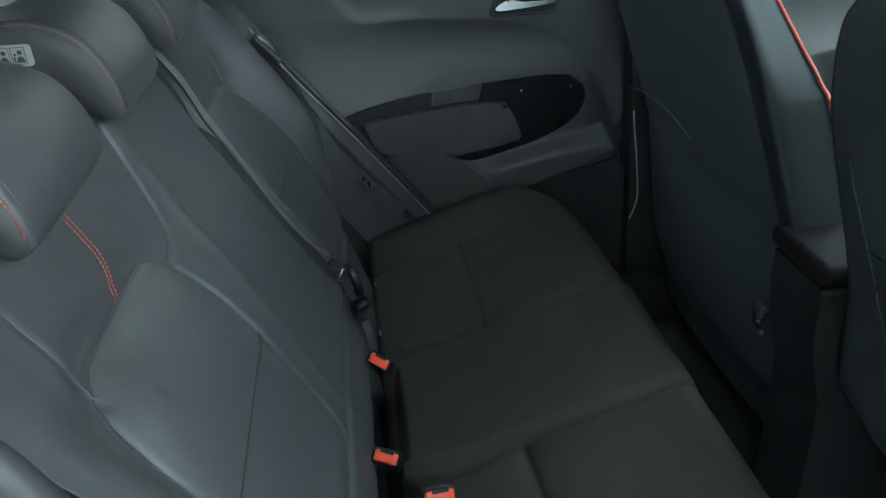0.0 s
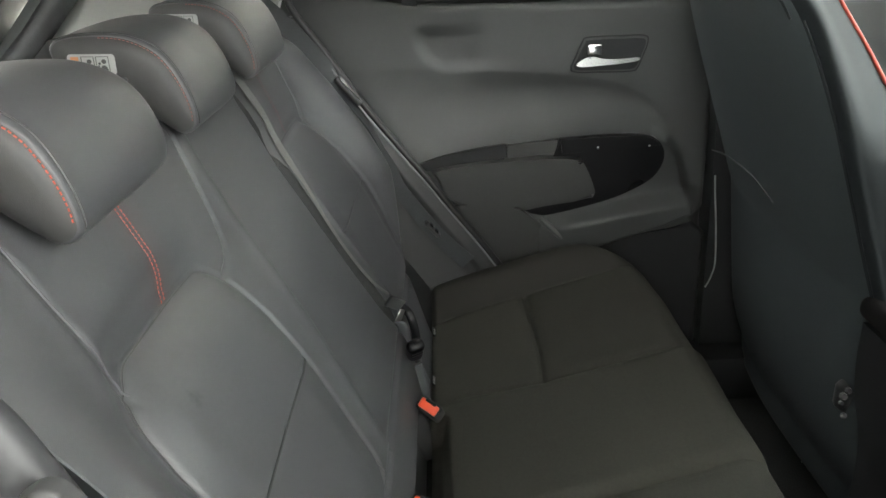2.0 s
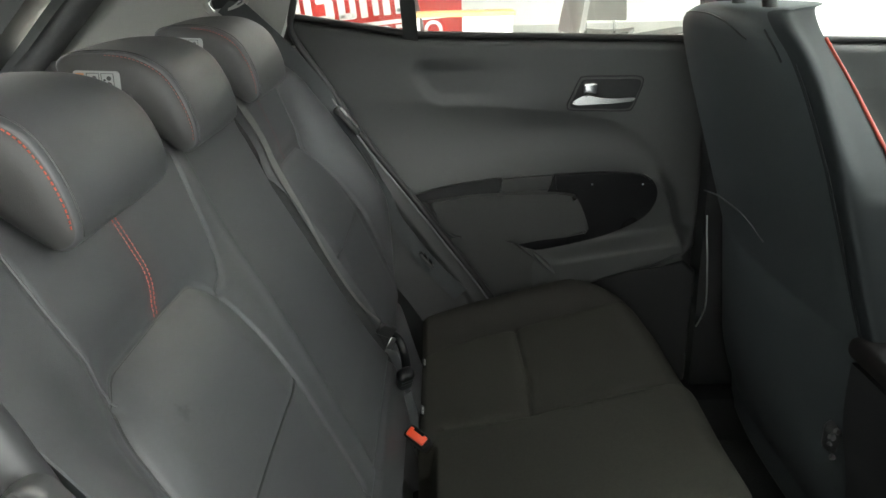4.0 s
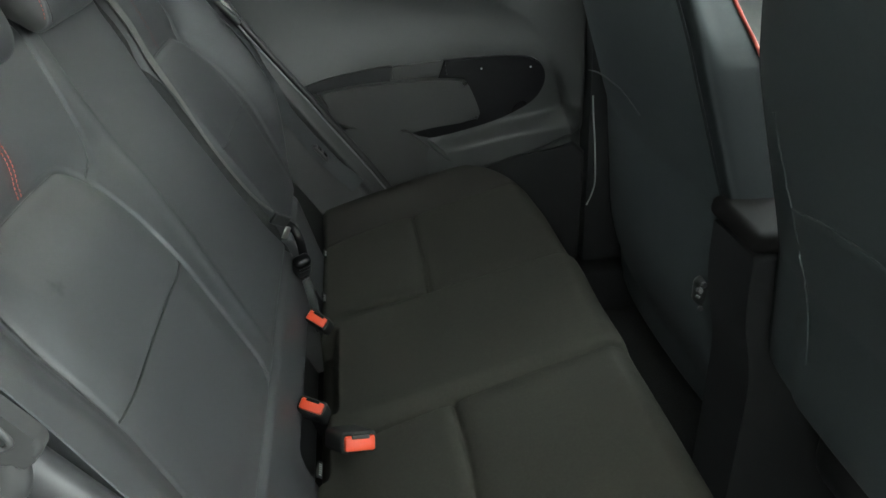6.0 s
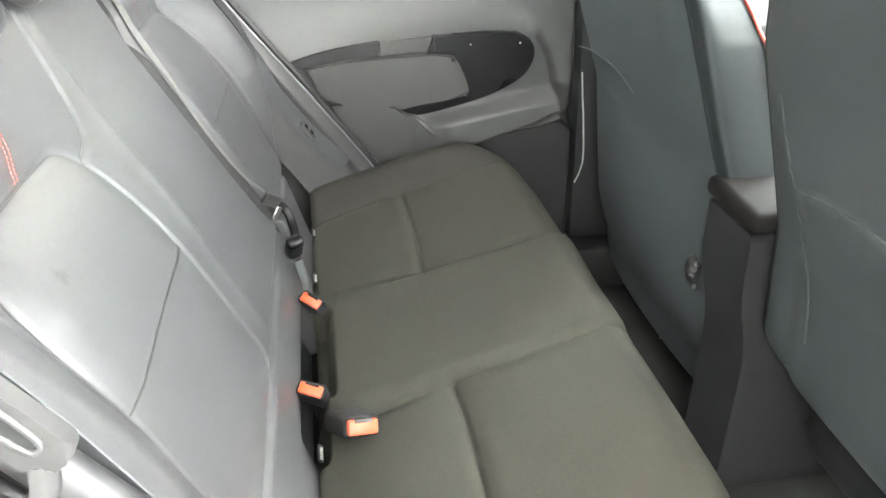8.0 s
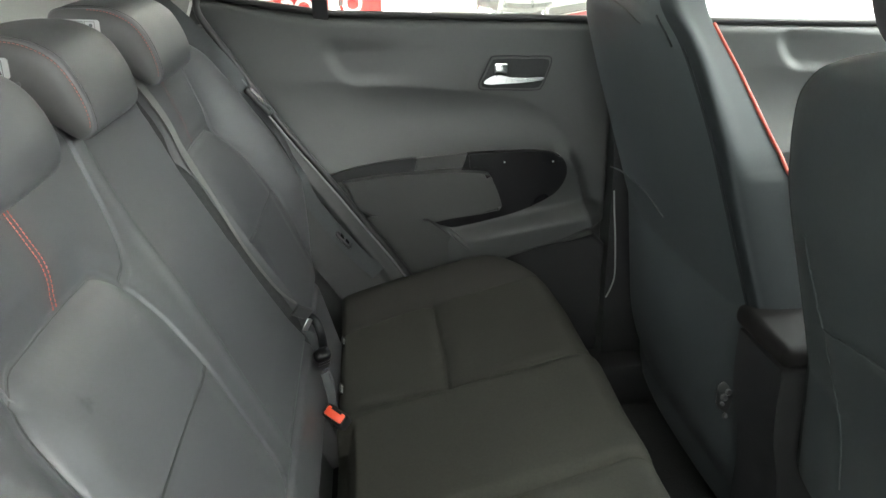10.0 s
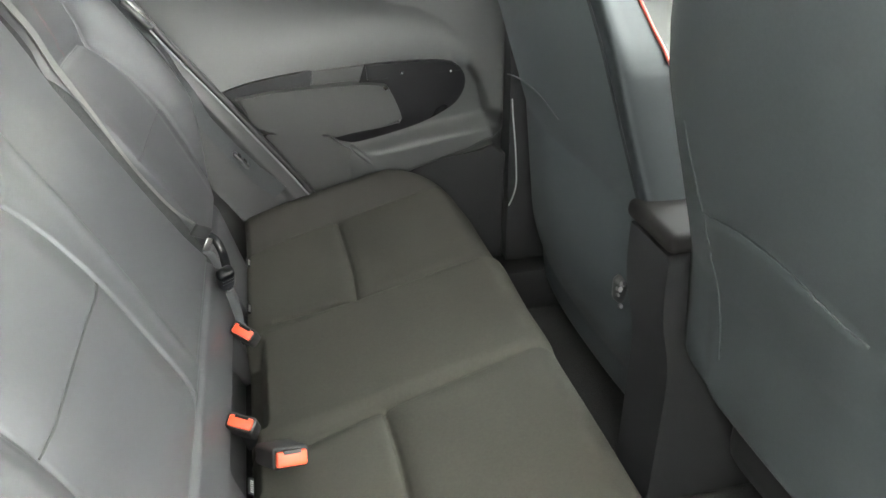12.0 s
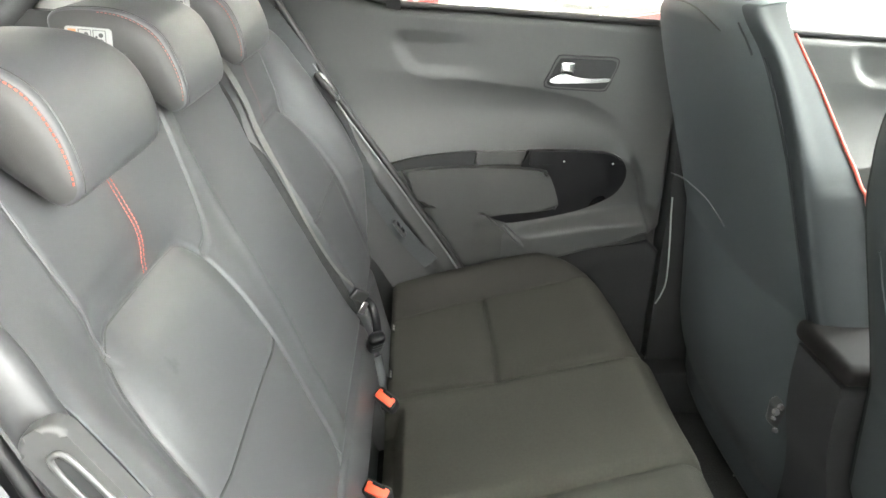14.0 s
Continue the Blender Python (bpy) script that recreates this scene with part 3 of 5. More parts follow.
def far_belt():
    t = thing("seat_belt", "black seat belt hanging from the rear pillar beside the door", "seat belt", group="rear seat belts")
    top = (-0.271, 0.586, 1.006)
    pts = smooth_curve([top, (-0.222, 0.582, 0.962), (-0.165, 0.577, 0.905), (-0.120, 0.573, 0.850), (-0.082, 0.570, 0.798), (-0.050, 0.571, 0.752), (-0.018, 0.574, 0.70), (0.010, 0.570, 0.635), (0.030, 0.566, 0.572), (0.058, 0.563, 0.525), (0.090, 0.562, 0.478), (0.125, 0.566, 0.432), (0.168, 0.570, 0.385)], 90)
    f = np.linspace(0, 1, 90)
    twist = step(0.25, 0.42, f) * (1 - step(0.55, 0.66, f))
    sides = [Vector((0.76, 0.10, 0.64)).lerp(Vector((0.10, 1.0, 0.12)), float(k)) for k in twist]
    ribbon("webbing", [tuple(p) for p in pts], sides, [float(w) for w in np.interp(f, [0, 0.3, 0.55, 0.7, 1], [0.047, 0.043, 0.026, 0.030, 0.036])], 0.0016, BELT, t, "black belt webbing")
    # upper guide
    a0 = Vector(top) + Vector((0, 0.004, 0.004))
    g = tube("guide_surround", [(a0.x + 0.040 * math.cos(a), a0.y + 0.002, a0.z + 0.022 * math.sin(a) + 0.010 * math.cos(a) + 0.004) for a in np.linspace(0, 2 * math.pi, 40, endpoint=False)], 0.0090, PILLAR, t, "pale rounded belt guide surround", close=True, flat=0.8)
    bm = bmesh.new()
    box(bm, (-0.029, -0.004, -0.011), (0.029, 0.006, 0.009), 0.003, 2, Matrix.Translation(a0) @ pose(0, 0, 0, 0, -13, 0))
    part("slot", bm, BUCKLE, g, "dark belt slot")
    for k in (-1, 1):
        tube("lug", smooth_curve([(a0.x + k * 0.027, a0.y - 0.009, a0.z + k * 0.007 + 0.011), (a0.x + k * 0.031, a0.y - 0.012, a0.z + k * 0.007 + 0.003), (a0.x + k * 0.029 + 0.002, a0.y - 0.011, a0.z + k * 0.007 - 0.006), (a0.x + k * 0.022, a0.y - 0.009, a0.z + k * 0.006 - 0.011)], 12), 0.0032, CHROME, g, "bright metal lug", sides=8)
    # stop clip where the belt turns on edge
    at = Matrix.Translation((-0.052, 0.565, 0.776)) @ Vector((0.62, 0.0, -0.78)).to_track_quat("Z", "Y").to_matrix().to_4x4()
    bm = bmesh.new()
    box(bm, (-0.012, -0.006, -0.036), (0.012, 0.006, 0.034), 0.004, 3, at)
    clip = part("tongue", bm, BLACK, t, "black belt tongue")
    for k in (-0.007, 0.004):
        bm = bmesh.new()
        box(bm, (k, 0.004, -0.030), (k + 0.003, 0.0085, 0.026), 0.0012, 2, at)
        part("rib", bm, GLOSSRUBBER, clip, "glossy rib")
    # ridged anchor clip low on the belt
    at = Matrix.Translation((0.096, 0.556, 0.474)) @ Vector((0.60, 0.0, -0.80)).to_track_quat("Z", "Y").to_matrix().to_4x4()
    bm = bmesh.new()
    box(bm, (-0.011, -0.004, -0.022), (0.011, 0.004, 0.022), 0.003, 2, at)
    anchor = part("anchor_clip", bm, TRIMGREY, t, "dark grey anchor clip")
    for k in range(2):
        bm = bmesh.new()
        box(bm, (-0.008, 0.003, -0.014 + k * 0.017), (0.008, 0.0058, -0.004 + k * 0.017), 0.002, 2, at)
        part("ridge", bm, GLOSSRUBBER, anchor, "glossy ridge")
    return t


far_belt()

# near belt with its tongue turned to the doorway
nb = thing("seat_belt", "black seat belt with a grey plastic tongue beside the open doorway", "seat belt", group="rear seat belts")
npts = smooth_curve([(-0.30, -0.57, 1.06), (-0.19, -0.575, 0.95), (-0.105, -0.580, 0.845), (-0.052, -0.580, 0.765), (0.00, -0.580, 0.66), (0.07, -0.582, 0.52), (0.14, -0.585, 0.36)], 36)
ribbon("webbing", [tuple(p) for p in npts], [(0.95, -0.3, 0.35)] * 36, [0.046] * 36, 0.0016, BELT, nb)
plate_at = Matrix.Translation((-0.034, -0.624, 0.796)) @ Matrix(((0.53, 0, 0.848, 0), (0, 1, 0, 0), (-0.848, 0, 0.53, 0), (0, 0, 0, 1)))
edge_pts = [(cx * 0.041 + 0.011 * math.cos(a), cz * 0.004 + 0.011 * math.sin(a)) for cx, cz, a0 in ((1, 1, 0), (-1, 1, 90), (-1, -1, 180), (1, -1, 270)) for a in np.radians(np.linspace(a0, a0 + 90, 8))]
tg = extrude_outline("tongue", edge_pts, lambda a, b, d: plate_at @ Vector((a, 0.006 - d, b)), 0.012, TONGUEGREY, nb, "grey plastic belt tongue", 0.004)
ring = [tuple(plate_at @ Vector((0.036 * math.copysign(abs(math.cos(a)) ** 0.55, math.cos(a)), -0.0065, 0.002 + 0.0060 * math.copysign(abs(math.sin(a)) ** 0.55, math.sin(a))))) for a in np.linspace(0, 2 * math.pi, 44, endpoint=False)]
tube("slot_rim", ring, 0.0020, TONGUEGREY, tg, close=True)
bm = bmesh.new()
box(bm, (-0.034, -0.0066, -0.0020), (0.034, -0.0050, 0.0060), 0.0006, 1, plate_at)
part("slot", bm, BUCKLE, tg, "dark belt slot")
grip = smooth_curve([(0.046, -0.0, -0.008), (0.060, -0.004, -0.021), (0.058, -0.006, -0.037), (0.042, -0.004, -0.045)], 16)
tube("tongue_grip", [tuple(plate_at @ Vector(p)) for p in grip], [0.0085] * 15 + [0.005], TONGUEGREY, tg, flat=0.7)

# ---- rear bench ----
bench = thing("rear_bench_seat", "rear bench with charcoal leatherette backrest and dark woven cushion", "car seat")
KC = 0.26


def front_x(y):
    k = np.clip((np.abs(y) - 0.39) / 0.225, 0, 1)
    return 0.540 + 0.007 * step(-0.05, 0.12, y) * (1 - step(0.30, 0.42, y)) - 0.012 * step(-0.3, 0.3, y) - 0.20 * (1 - np.sqrt(np.maximum(1 - k ** 2.3, 0)))


REAR_X, HALF = 0.083, 0.612
CUSH_SEAMS = []
for sg in (1, -1):
    CUSH_SEAMS += [
        [(0.279, sg * 0.147), (0.283, sg * 0.25), (0.281, sg * 0.36), (0.279, sg * 0.455)],
        [(0.13, sg * 0.168), (0.20, sg * 0.156), (0.28, sg * 0.146), (0.40, sg * 0.139), (0.53, sg * 0.134)],
        [(0.09, sg * 0.440), (0.20, sg * 0.455), (0.28, sg * 0.457), (0.40, sg * 0.456), (0.53, sg * 0.460)],
    ]


def cushion_z(X, Y):
    a = np.abs(Y)
    z = 0.358 + KC * (X - 0.28) - 0.10 * np.maximum(X - 0.50, 0)
    z = z + 0.026 * step(0.455, 0.56, a) * (1 - 0.6 * step(0.35, 0.52, X))
    ins = step(0.14, 0.17, a) * (1 - step(0.43, 0.47, a))
    z = z + 0.005 * ins * (np.sin(np.clip((X - 0.09) / 0.19, 0, 1) * np.pi) + np.sin(np.clip((X - 0.28) / 0.26, 0, 1) * np.pi) - 0.6)
    z = z + 0.009 * (1 - step(0.118, 0.152, a))
    for i, s in enumerate(CUSH_SEAMS):
        z = z - groove(X, Y, s, (0.0060, 0.0045, 0.0022)[i % 3], 0.0030) - groove(X, Y, s, (0.0045, 0.0040, 0.0010)[i % 3], 0.0130)
    # recesses for the buckles at the rear edge
    for y0, y1, x1 in ((-0.100, 0.100, 0.112), (-0.215, -0.100, 0.098)):
        z = z - 0.050 * (1 - step(x1 - 0.012, x1 + 0.006, X)) * step(y0 - 0.012, y0 + 0.006, Y) * (1 - step(y1 - 0.006, y1 + 0.012, Y))
    return z


def split_solid(parts, A, B, parent):
    """Build the solid between A and B; parts are (name, material, mask over A's faces, label). The first takes all that is left, sides and back."""
    v, f = pair(A, B)
    n, m = A.shape[:2]
    nf = (n - 1) * (m - 1)
    taken = np.zeros(nf, bool)
    f = np.array(f)
    whole = bpy.data.meshes.new("whole")
    whole.from_pydata(v.tolist(), [], f.tolist())
    normals = np.zeros(len(v) * 3)
    whole.vertices.foreach_get("normal", normals)
    normals = normals.reshape(-1, 3)
    bpy.data.meshes.remove(whole)
    made = []
    for name, mat, mask, label in parts[1:]:
        mk = mask.reshape(-1) & ~taken
        taken |= mk
        fa = f[:nf][mk]
        used, inv = np.unique(fa.reshape(-1), return_inverse=True)
        made.append((name, mat, v[used], inv.reshape(-1, 4).tolist(), label, normals[used]))
    name, mat, _, label = parts[0]
    rest = np.concatenate([f[:nf][~taken], f[nf:]])
    main = mesh_object(name, v, rest.tolist(), mat, parent, label)
    main.data.normals_split_custom_set_from_vertices(normals.tolist())
    for name, mat, vv, ff, label, nn in made:
        ob = mesh_object(name, vv, ff, mat, main, label)
        ob.data.normals_split_custom_set_from_vertices(nn.tolist())
    return main


def face_mean(G):
    return (G[:-1, :-1] + G[1:, :-1] + G[1:, 1:] + G[:-1, 1:]) / 4


def build_cushion():
    u = np.linspace(-1, 1, 441)
    v = np.r_[np.linspace(0, 0.90, 170), np.linspace(0.906, 1, 30)]
    U, V = np.meshgrid(u, v, indexing="ij")
    Y = HALF * U
    X = REAR_X + V * (front_x(Y) - REAR_X)
    e = np.minimum(front_x(Y) - X, HALF - np.abs(Y))
    Z = cushion_z(X, Y) - roll(np.maximum(e, 0), 0.048) - roll(np.maximum(X - REAR_X, 0), 0.014)
    A = np.stack([X, Y, Z], -1)
    B = A.copy()
    B[..., 2] = 0.10
    B[..., 0] = 0.30 + (A[..., 0] - 0.30) * np.where(A[..., 0] > 0.30, 0.80, 1.0)
    B[..., 1] *= 0.93
    fx, fy = face_mean(X), np.abs(face_mean(Y))
    sy = face_mean(Y)
    outer = np.interp(fx, [0.09, 0.20, 0.28, 0.53], [0.440, 0.455, 0.457, 0.460])
    inner = np.interp(fx, [0.13, 0.28, 0.53], [0.168, 0.146, 0.134])
    sec = (fy < outer) & (fy > inner)
    c = split_solid([("seat_cushion", BOLSTER, None, "dark cushion with leatherette side bolsters"),
                     ("middle_panel", FABRIC, fy <= inner, "dark woven middle panel"),
                     ("insert_panel", FABRIC, sec & (sy > 0) & (fx < 0.281), ""), ("insert_panel", FABRIC, sec & (sy > 0) & (fx >= 0.281), ""),
                     ("insert_panel", FABRIC, sec & (sy < 0) & (fx < 0.281), ""), ("insert_panel", FABRIC, sec & (sy < 0) & (fx >= 0.281), "")], A, B, bench)
    for sg in (-1,):
        q = smooth_curve([(0.534, 0.450), (0.522, 0.480), (0.503, 0.506), (0.472, 0.534), (0.438, 0.556), (0.405, 0.572), (0.373, 0.584), (0.30, 0.590)], 60)
        top = lambda x, y: float(cushion_z(np.array(x), np.array(y)) - roll(np.maximum(min(front_x(y) - x, HALF - y), 0), 0.048))
        pts = []
        for x, y in q:
            h = 0.003
            nrm = Vector((-(top(x + h, y) - top(x - h, y)) / (2 * h), -(top(x, y + h) - top(x, y - h)) / (2 * h), 1)).normalized()
            p = Vector((x, y, top(x, y))) + nrm * 0.0022
            pts.append((p.x, sg * p.y, p.z))
        thread("stitching", pts, c, (0.4, sg * 0.4, 0.8), label="red edge stitching")
    return c


cushion = build_cushion()

PROFILE = np.array([(0.20, 0.118), (0.30, 0.080), (0.42, 0.049), (0.475, 0.030), (0.63, -0.032), (0.70, -0.070), (0.76, -0.113), (0.82, -0.140), (0.90, -0.170), (0.95, -0.188)])
_pz = np.linspace(0.2, 0.95, 300)
_px = np.interp(_pz, PROFILE[:, 0], PROFILE[:, 1])
_k = np.exp(-np.linspace(-2, 2, 41) ** 2)
_px = np.convolve(np.pad(_px, 20, mode="reflect", reflect_type="odd"), _k / _k.sum(), mode="valid")
INSERT = (0.3175, 0.599, 0.138, 0.165, 0.046)


TOP_SEAM = [(0.186, 0.741), (0.164, 0.749), (0.143, 0.763), (0.129, 0.783), (0.119, 0.806), (0.111, 0.835), (0.100, 0.89)]
WIDTHS = ([0.44, 0.62, 0.69, 0.76], [1.10, 1.0, 0.965, 0.845])
CENTRES = ([0.62, 0.70, 0.77], [0.3175, 0.3155, 0.309])


def insert_distance(a, z):
    """Signed distance to the insert panel, which narrows towards its top."""
    k = np.interp(z, *WIDTHS)
    c = np.interp(z, *CENTRES)
    return rounded_rect(INSERT[0] + (a - c) / k, z, *INSERT)


def split_y(z):
    """Where the wide backrest ends towards the far door."""
    return np.interp(z, [0.44, 0.49, 0.576, 0.62, 0.66, 0.70, 0.735, 0.77, 0.80, 0.83, 0.87, 0.90], [0.205, 0.190, 0.160, 0.149, 0.146, 0.153, 0.168, 0.181, 0.187, 0.185, 0.171, 0.155])


FOLD = ([0.44, 0.49, 0.55, 0.61, 0.67, 0.72, 0.76, 0.81, 0.90], [0.103, 0.106, 0.109, 0.110, 0.103, 0.088, 0.075, 0.070, 0.066])


def back_x(Y, Z):
    x = np.interp(Z, _pz, _px)
    a = np.abs(Y)
    centre = np.where(Y < 0, 1 - step(-0.003, 0.006, a - np.interp(Z, *FOLD)), 1 - step(0.002, 0.006, Y - split_y(Z)))
    x = x + 0.0030 * np.exp(-((a - np.interp(Z, *FOLD) - 0.016) / 0.014) ** 2) * (Y < 0) * step(0.44, 0.52, Z) * (1 - step(0.84, 0.90, Z))
    x = x - 0.012 * centre * (1 - step(0.84, 0.92, Z)) * step(0.41, 0.50, Z)
    d = insert_distance(a, Z)
    x = x + 0.0035 * (1 - step(-0.045, 0.0, d)) * (1 - centre)
    x = x - 0.0105 * np.exp(-((d - 0.008) / 0.022) ** 2) * step(0.60, 0.76, Z) * (0.45 + 0.55 * step(0.19, 0.30, a)) * (1 - centre)
    x = x - 0.0040 * np.exp(-((d - 0.001) / 0.0042) ** 2) * (1 - centre)
    x = x + np.where(Y < 0, 0.024 * step(0.445, 0.51, a) * (1 - step(0.70, 0.90, Z)), np.interp(Z, [0.44, 0.50, 0.56, 0.62, 0.75, 0.80, 0.86, 0.90], [0.012, 0.018, 0.034, 0.048, 0.054, 0.048, 0.030, 0.012]) * step(0.430, 0.535, a))
    # hollow behind the buckles
    x = x - 0.030 * (1 - step(0.325, 0.352, Z)) * step(-0.215, -0.195, Y) * (1 - step(0.095, 0.115, Y))
    for sg in (1, -1):
        for s in ([(sg * 0.182, 0.632), (sg * 0.455, 0.628)],
                  [(sg * 0.420, 0.745), (sg * 0.424, 0.81), (sg * 0.436, 0.92)],
                  [(-y, z) for y, z in TOP_SEAM]):
            x = x - groove(Y, Z, s, 0.0011 if s[0][1] < 0.7 else 0.0028, 0.0030)
    x = x - groove(Y, Z, [(-0.6, 0.436), (0.6, 0.436)], 0.006, 0.006)
    return x


def half_width(z):
    return np.interp(z, [0.2, 0.43, 0.51, 0.62, 0.78, 0.95], [0.46, 0.46, 0.530, 0.572, 0.580, 0.556])


def surface(y, z):
    return float(back_x(np.array(y), np.array(z)))


def build_backrest(name, label, y0, y1, secs):
    zs = np.r_[np.linspace(0.24, 0.86, 260), np.linspace(0.8625, 0.905, 18)]
    us = np.linspace(0, 1, int((y1 - y0) / 0.0026))
    W, U = np.meshgrid(zs, us, indexing="ij")
    hw = half_width(W)
    gap = np.interp(W, [0.40, 0.60, 0.70, 0.77, 0.90], [0.034, 0.031, 0.024, 0.012, 0.004])
    lo = -hw if y0 < -0.5 else split_y(W) + gap
    hi = hw if y1 > 0.5 else split_y(W)
    Y = lo + U * (hi - lo)
    X = back_x(Y, W)
    e_side = np.minimum(np.where(y0 < -0.5, Y - lo + 0, (Y - lo) * 5), np.where(y1 > 0.5, hi - Y, (hi - Y) * 5))
    X = X - roll(np.maximum(e_side, 0), 0.04) - roll(np.maximum(0.905 - W, 0), 0.035)
    A = np.stack([X, Y, W], -1)
    B = A.copy()
    B[..., 0] = np.interp(W, _pz, _px) - 0.10
    fy, fz = face_mean(Y), face_mean(W)
    d = insert_distance(np.abs(fy), fz)
    parts = [(name, LEATHER, None, label)]
    for sg in secs:
        parts += [("insert_panel", MARKED if sg < 0 else LEATHER, (d < 0) & (fy * sg > 0) & (fz > 0.630), ""), ("insert_panel", LEATHER, (d < 0) & (fy * sg > 0) & (fz <= 0.630) & (fz > 0.436), "")]
    if y0 < 0:
        parts.append(("middle_panel", LEATHER, (fy > -np.interp(fz, *FOLD)) & (fz > 0.436), ""))
    parts.append(("lower_strip", LEATHER, fz <= 0.436, "plain lower strip"))
    m = split_solid(parts, A, B, bench)
    for sg in secs:
        lines = [smooth_curve([(sg * 0.180, 0.6295), (sg * 0.30, 0.631), (sg * 0.452, 0.628)], 50),
                 smooth_curve([(sg * 0.416, 0.75), (sg * 0.421, 0.80), (sg * 0.432, 0.89)], 30),
                 smooth_curve([(sg * y, z) for y, z in TOP_SEAM], 40)]
        hx, hz, r = INSERT[2], INSERT[3], INSERT[4]
        rim = [(INSERT[0] - hx, 0.45), (INSERT[0] - hx, INSERT[1] + hz - r)]
        rim += [(INSERT[0] - hx + r - r * math.cos(t), INSERT[1] + hz - r + r * math.sin(t)) for t in np.linspace(0, math.pi / 2, 14)[1:]]
        rim += [(INSERT[0] + hx - r + r * math.sin(t), INSERT[1] + hz - r + r * math.cos(t)) for t in np.linspace(0, math.pi / 2, 14)] + [(INSERT[0] + hx, 0.45)]
        dense = []
        for p, q in zip(rim[:-1], rim[1:]):
            n = max(1, int(math.dist(p, q) / 0.006))
            dense += [(p[0] + (q[0] - p[0]) * k / n, p[1] + (q[1] - p[1]) * k / n) for k in range(n)]
        pale = lines[1:3] if sg < 0 else lines[1:2]
        lines = lines[:1]
        for q in pale:
            tube("piped_seam", [(surface(y, z) + 0.0003, y, z) for y, z in q], 0.0010, LEATHER, m, "raised leatherette seam", sides=6)
        lines.append([(sg * (float(np.interp(z, CENTRES[0], CENTRES[1])) + (u - INSERT[0]) * float(np.interp(z, WIDTHS[0], WIDTHS[1]))), z) for u, z in dense])
        for q in lines:
            q = [(y, z) for y, z in q if y < 0 or y > float(split_y(z)) + 0.035]
            if len(q) < 3:
                continue
            # black cord darkens the groove as the deep seam's shade
            tube("seam", [(surface(y, z) - 0.0002, y, z) for y, z in q], 0.0008 if len(q) > 90 else 0.0017, BLACK, m, "black cord for the shade in the seam", sides=5)
        for k in (-0.0035, 0.0035):
            y = lambda z: sg * float(np.interp(z, [0.762, 0.786, 0.813, 0.841, 0.89], [0.300, 0.287, 0.282, 0.283, 0.287])) + k
            thread("stitching", [(surface(y(z), z) + 0.0012, y(z), z) for z in np.linspace(0.769, 0.885, 30)], m, (0.9, 0, 0.4), label="red double stitching", r=0.0006 if sg < 0 else 0.0003, mat=THREAD if sg < 0 else DULLTHREAD)
    return m


build_backrest("wide_backrest", "wide charcoal leatherette backrest", -0.6, 0.108, (-1,))
build_backrest("narrow_backrest", "narrow charcoal leatherette backrest", 0.120, 0.6, (1,))

# black strip added for the shade in the gap between the two backrests
gz = np.linspace(0.36, 0.89, 80)
rows = [[(float(back_x(np.array(split_y(z) + 0.05), np.array(z))) - d, float(split_y(z)) + k, z) for k, d in ((-0.004, 0.020), (0.010, 0.012), (0.022, 0.010), (0.034, 0.014))] for z in gz]
A = np.array(rows)
solid("gap_shade", A, A - np.array([0.05, 0, 0]), CARPET, bench, "black strip for the shade between the backrests")

# fixing tags in the gap between backrest and cushion
for y in (0.405, 0.232, -0.205, -0.405):
    tg = thing("fixing_tag", "small woven child seat tag with pale print in the seat gap", "tag", (0.0885, y, 0.3105), "child seat tags")
    tg.rotation_euler = (0, radians(38), 0)
    bm = bmesh.new()
    box(bm, (-0.005, -0.015, -0.0012), (0.0035, 0.015, 0.0012), 0.0005)
    part("ribbon", bm, BUCKLE, tg)
    bm = bmesh.new()
    for k in range(6):
        box(bm, (-0.002, -0.0115 + k * 0.0038, 0.0012), (0.0022, -0.0096 + k * 0.0038, 0.0016))
    part("print_bars", bm, TAGPRINT, tg, "pale printed bars")

# ---- headrests ----
HR = [(-0.263, 0.962), (-0.263, 0.981), (-0.245, 0.990), (-0.203, 0.991), (-0.172, 0.984), (-0.147, 0.967), (-0.132, 0.939), (-0.124, 0.909), (-0.125, 0.887),
      (-0.140, 0.879), (-0.158, 0.890), (-0.177, 0.905), (-0.205, 0.930), (-0.240, 0.948)]


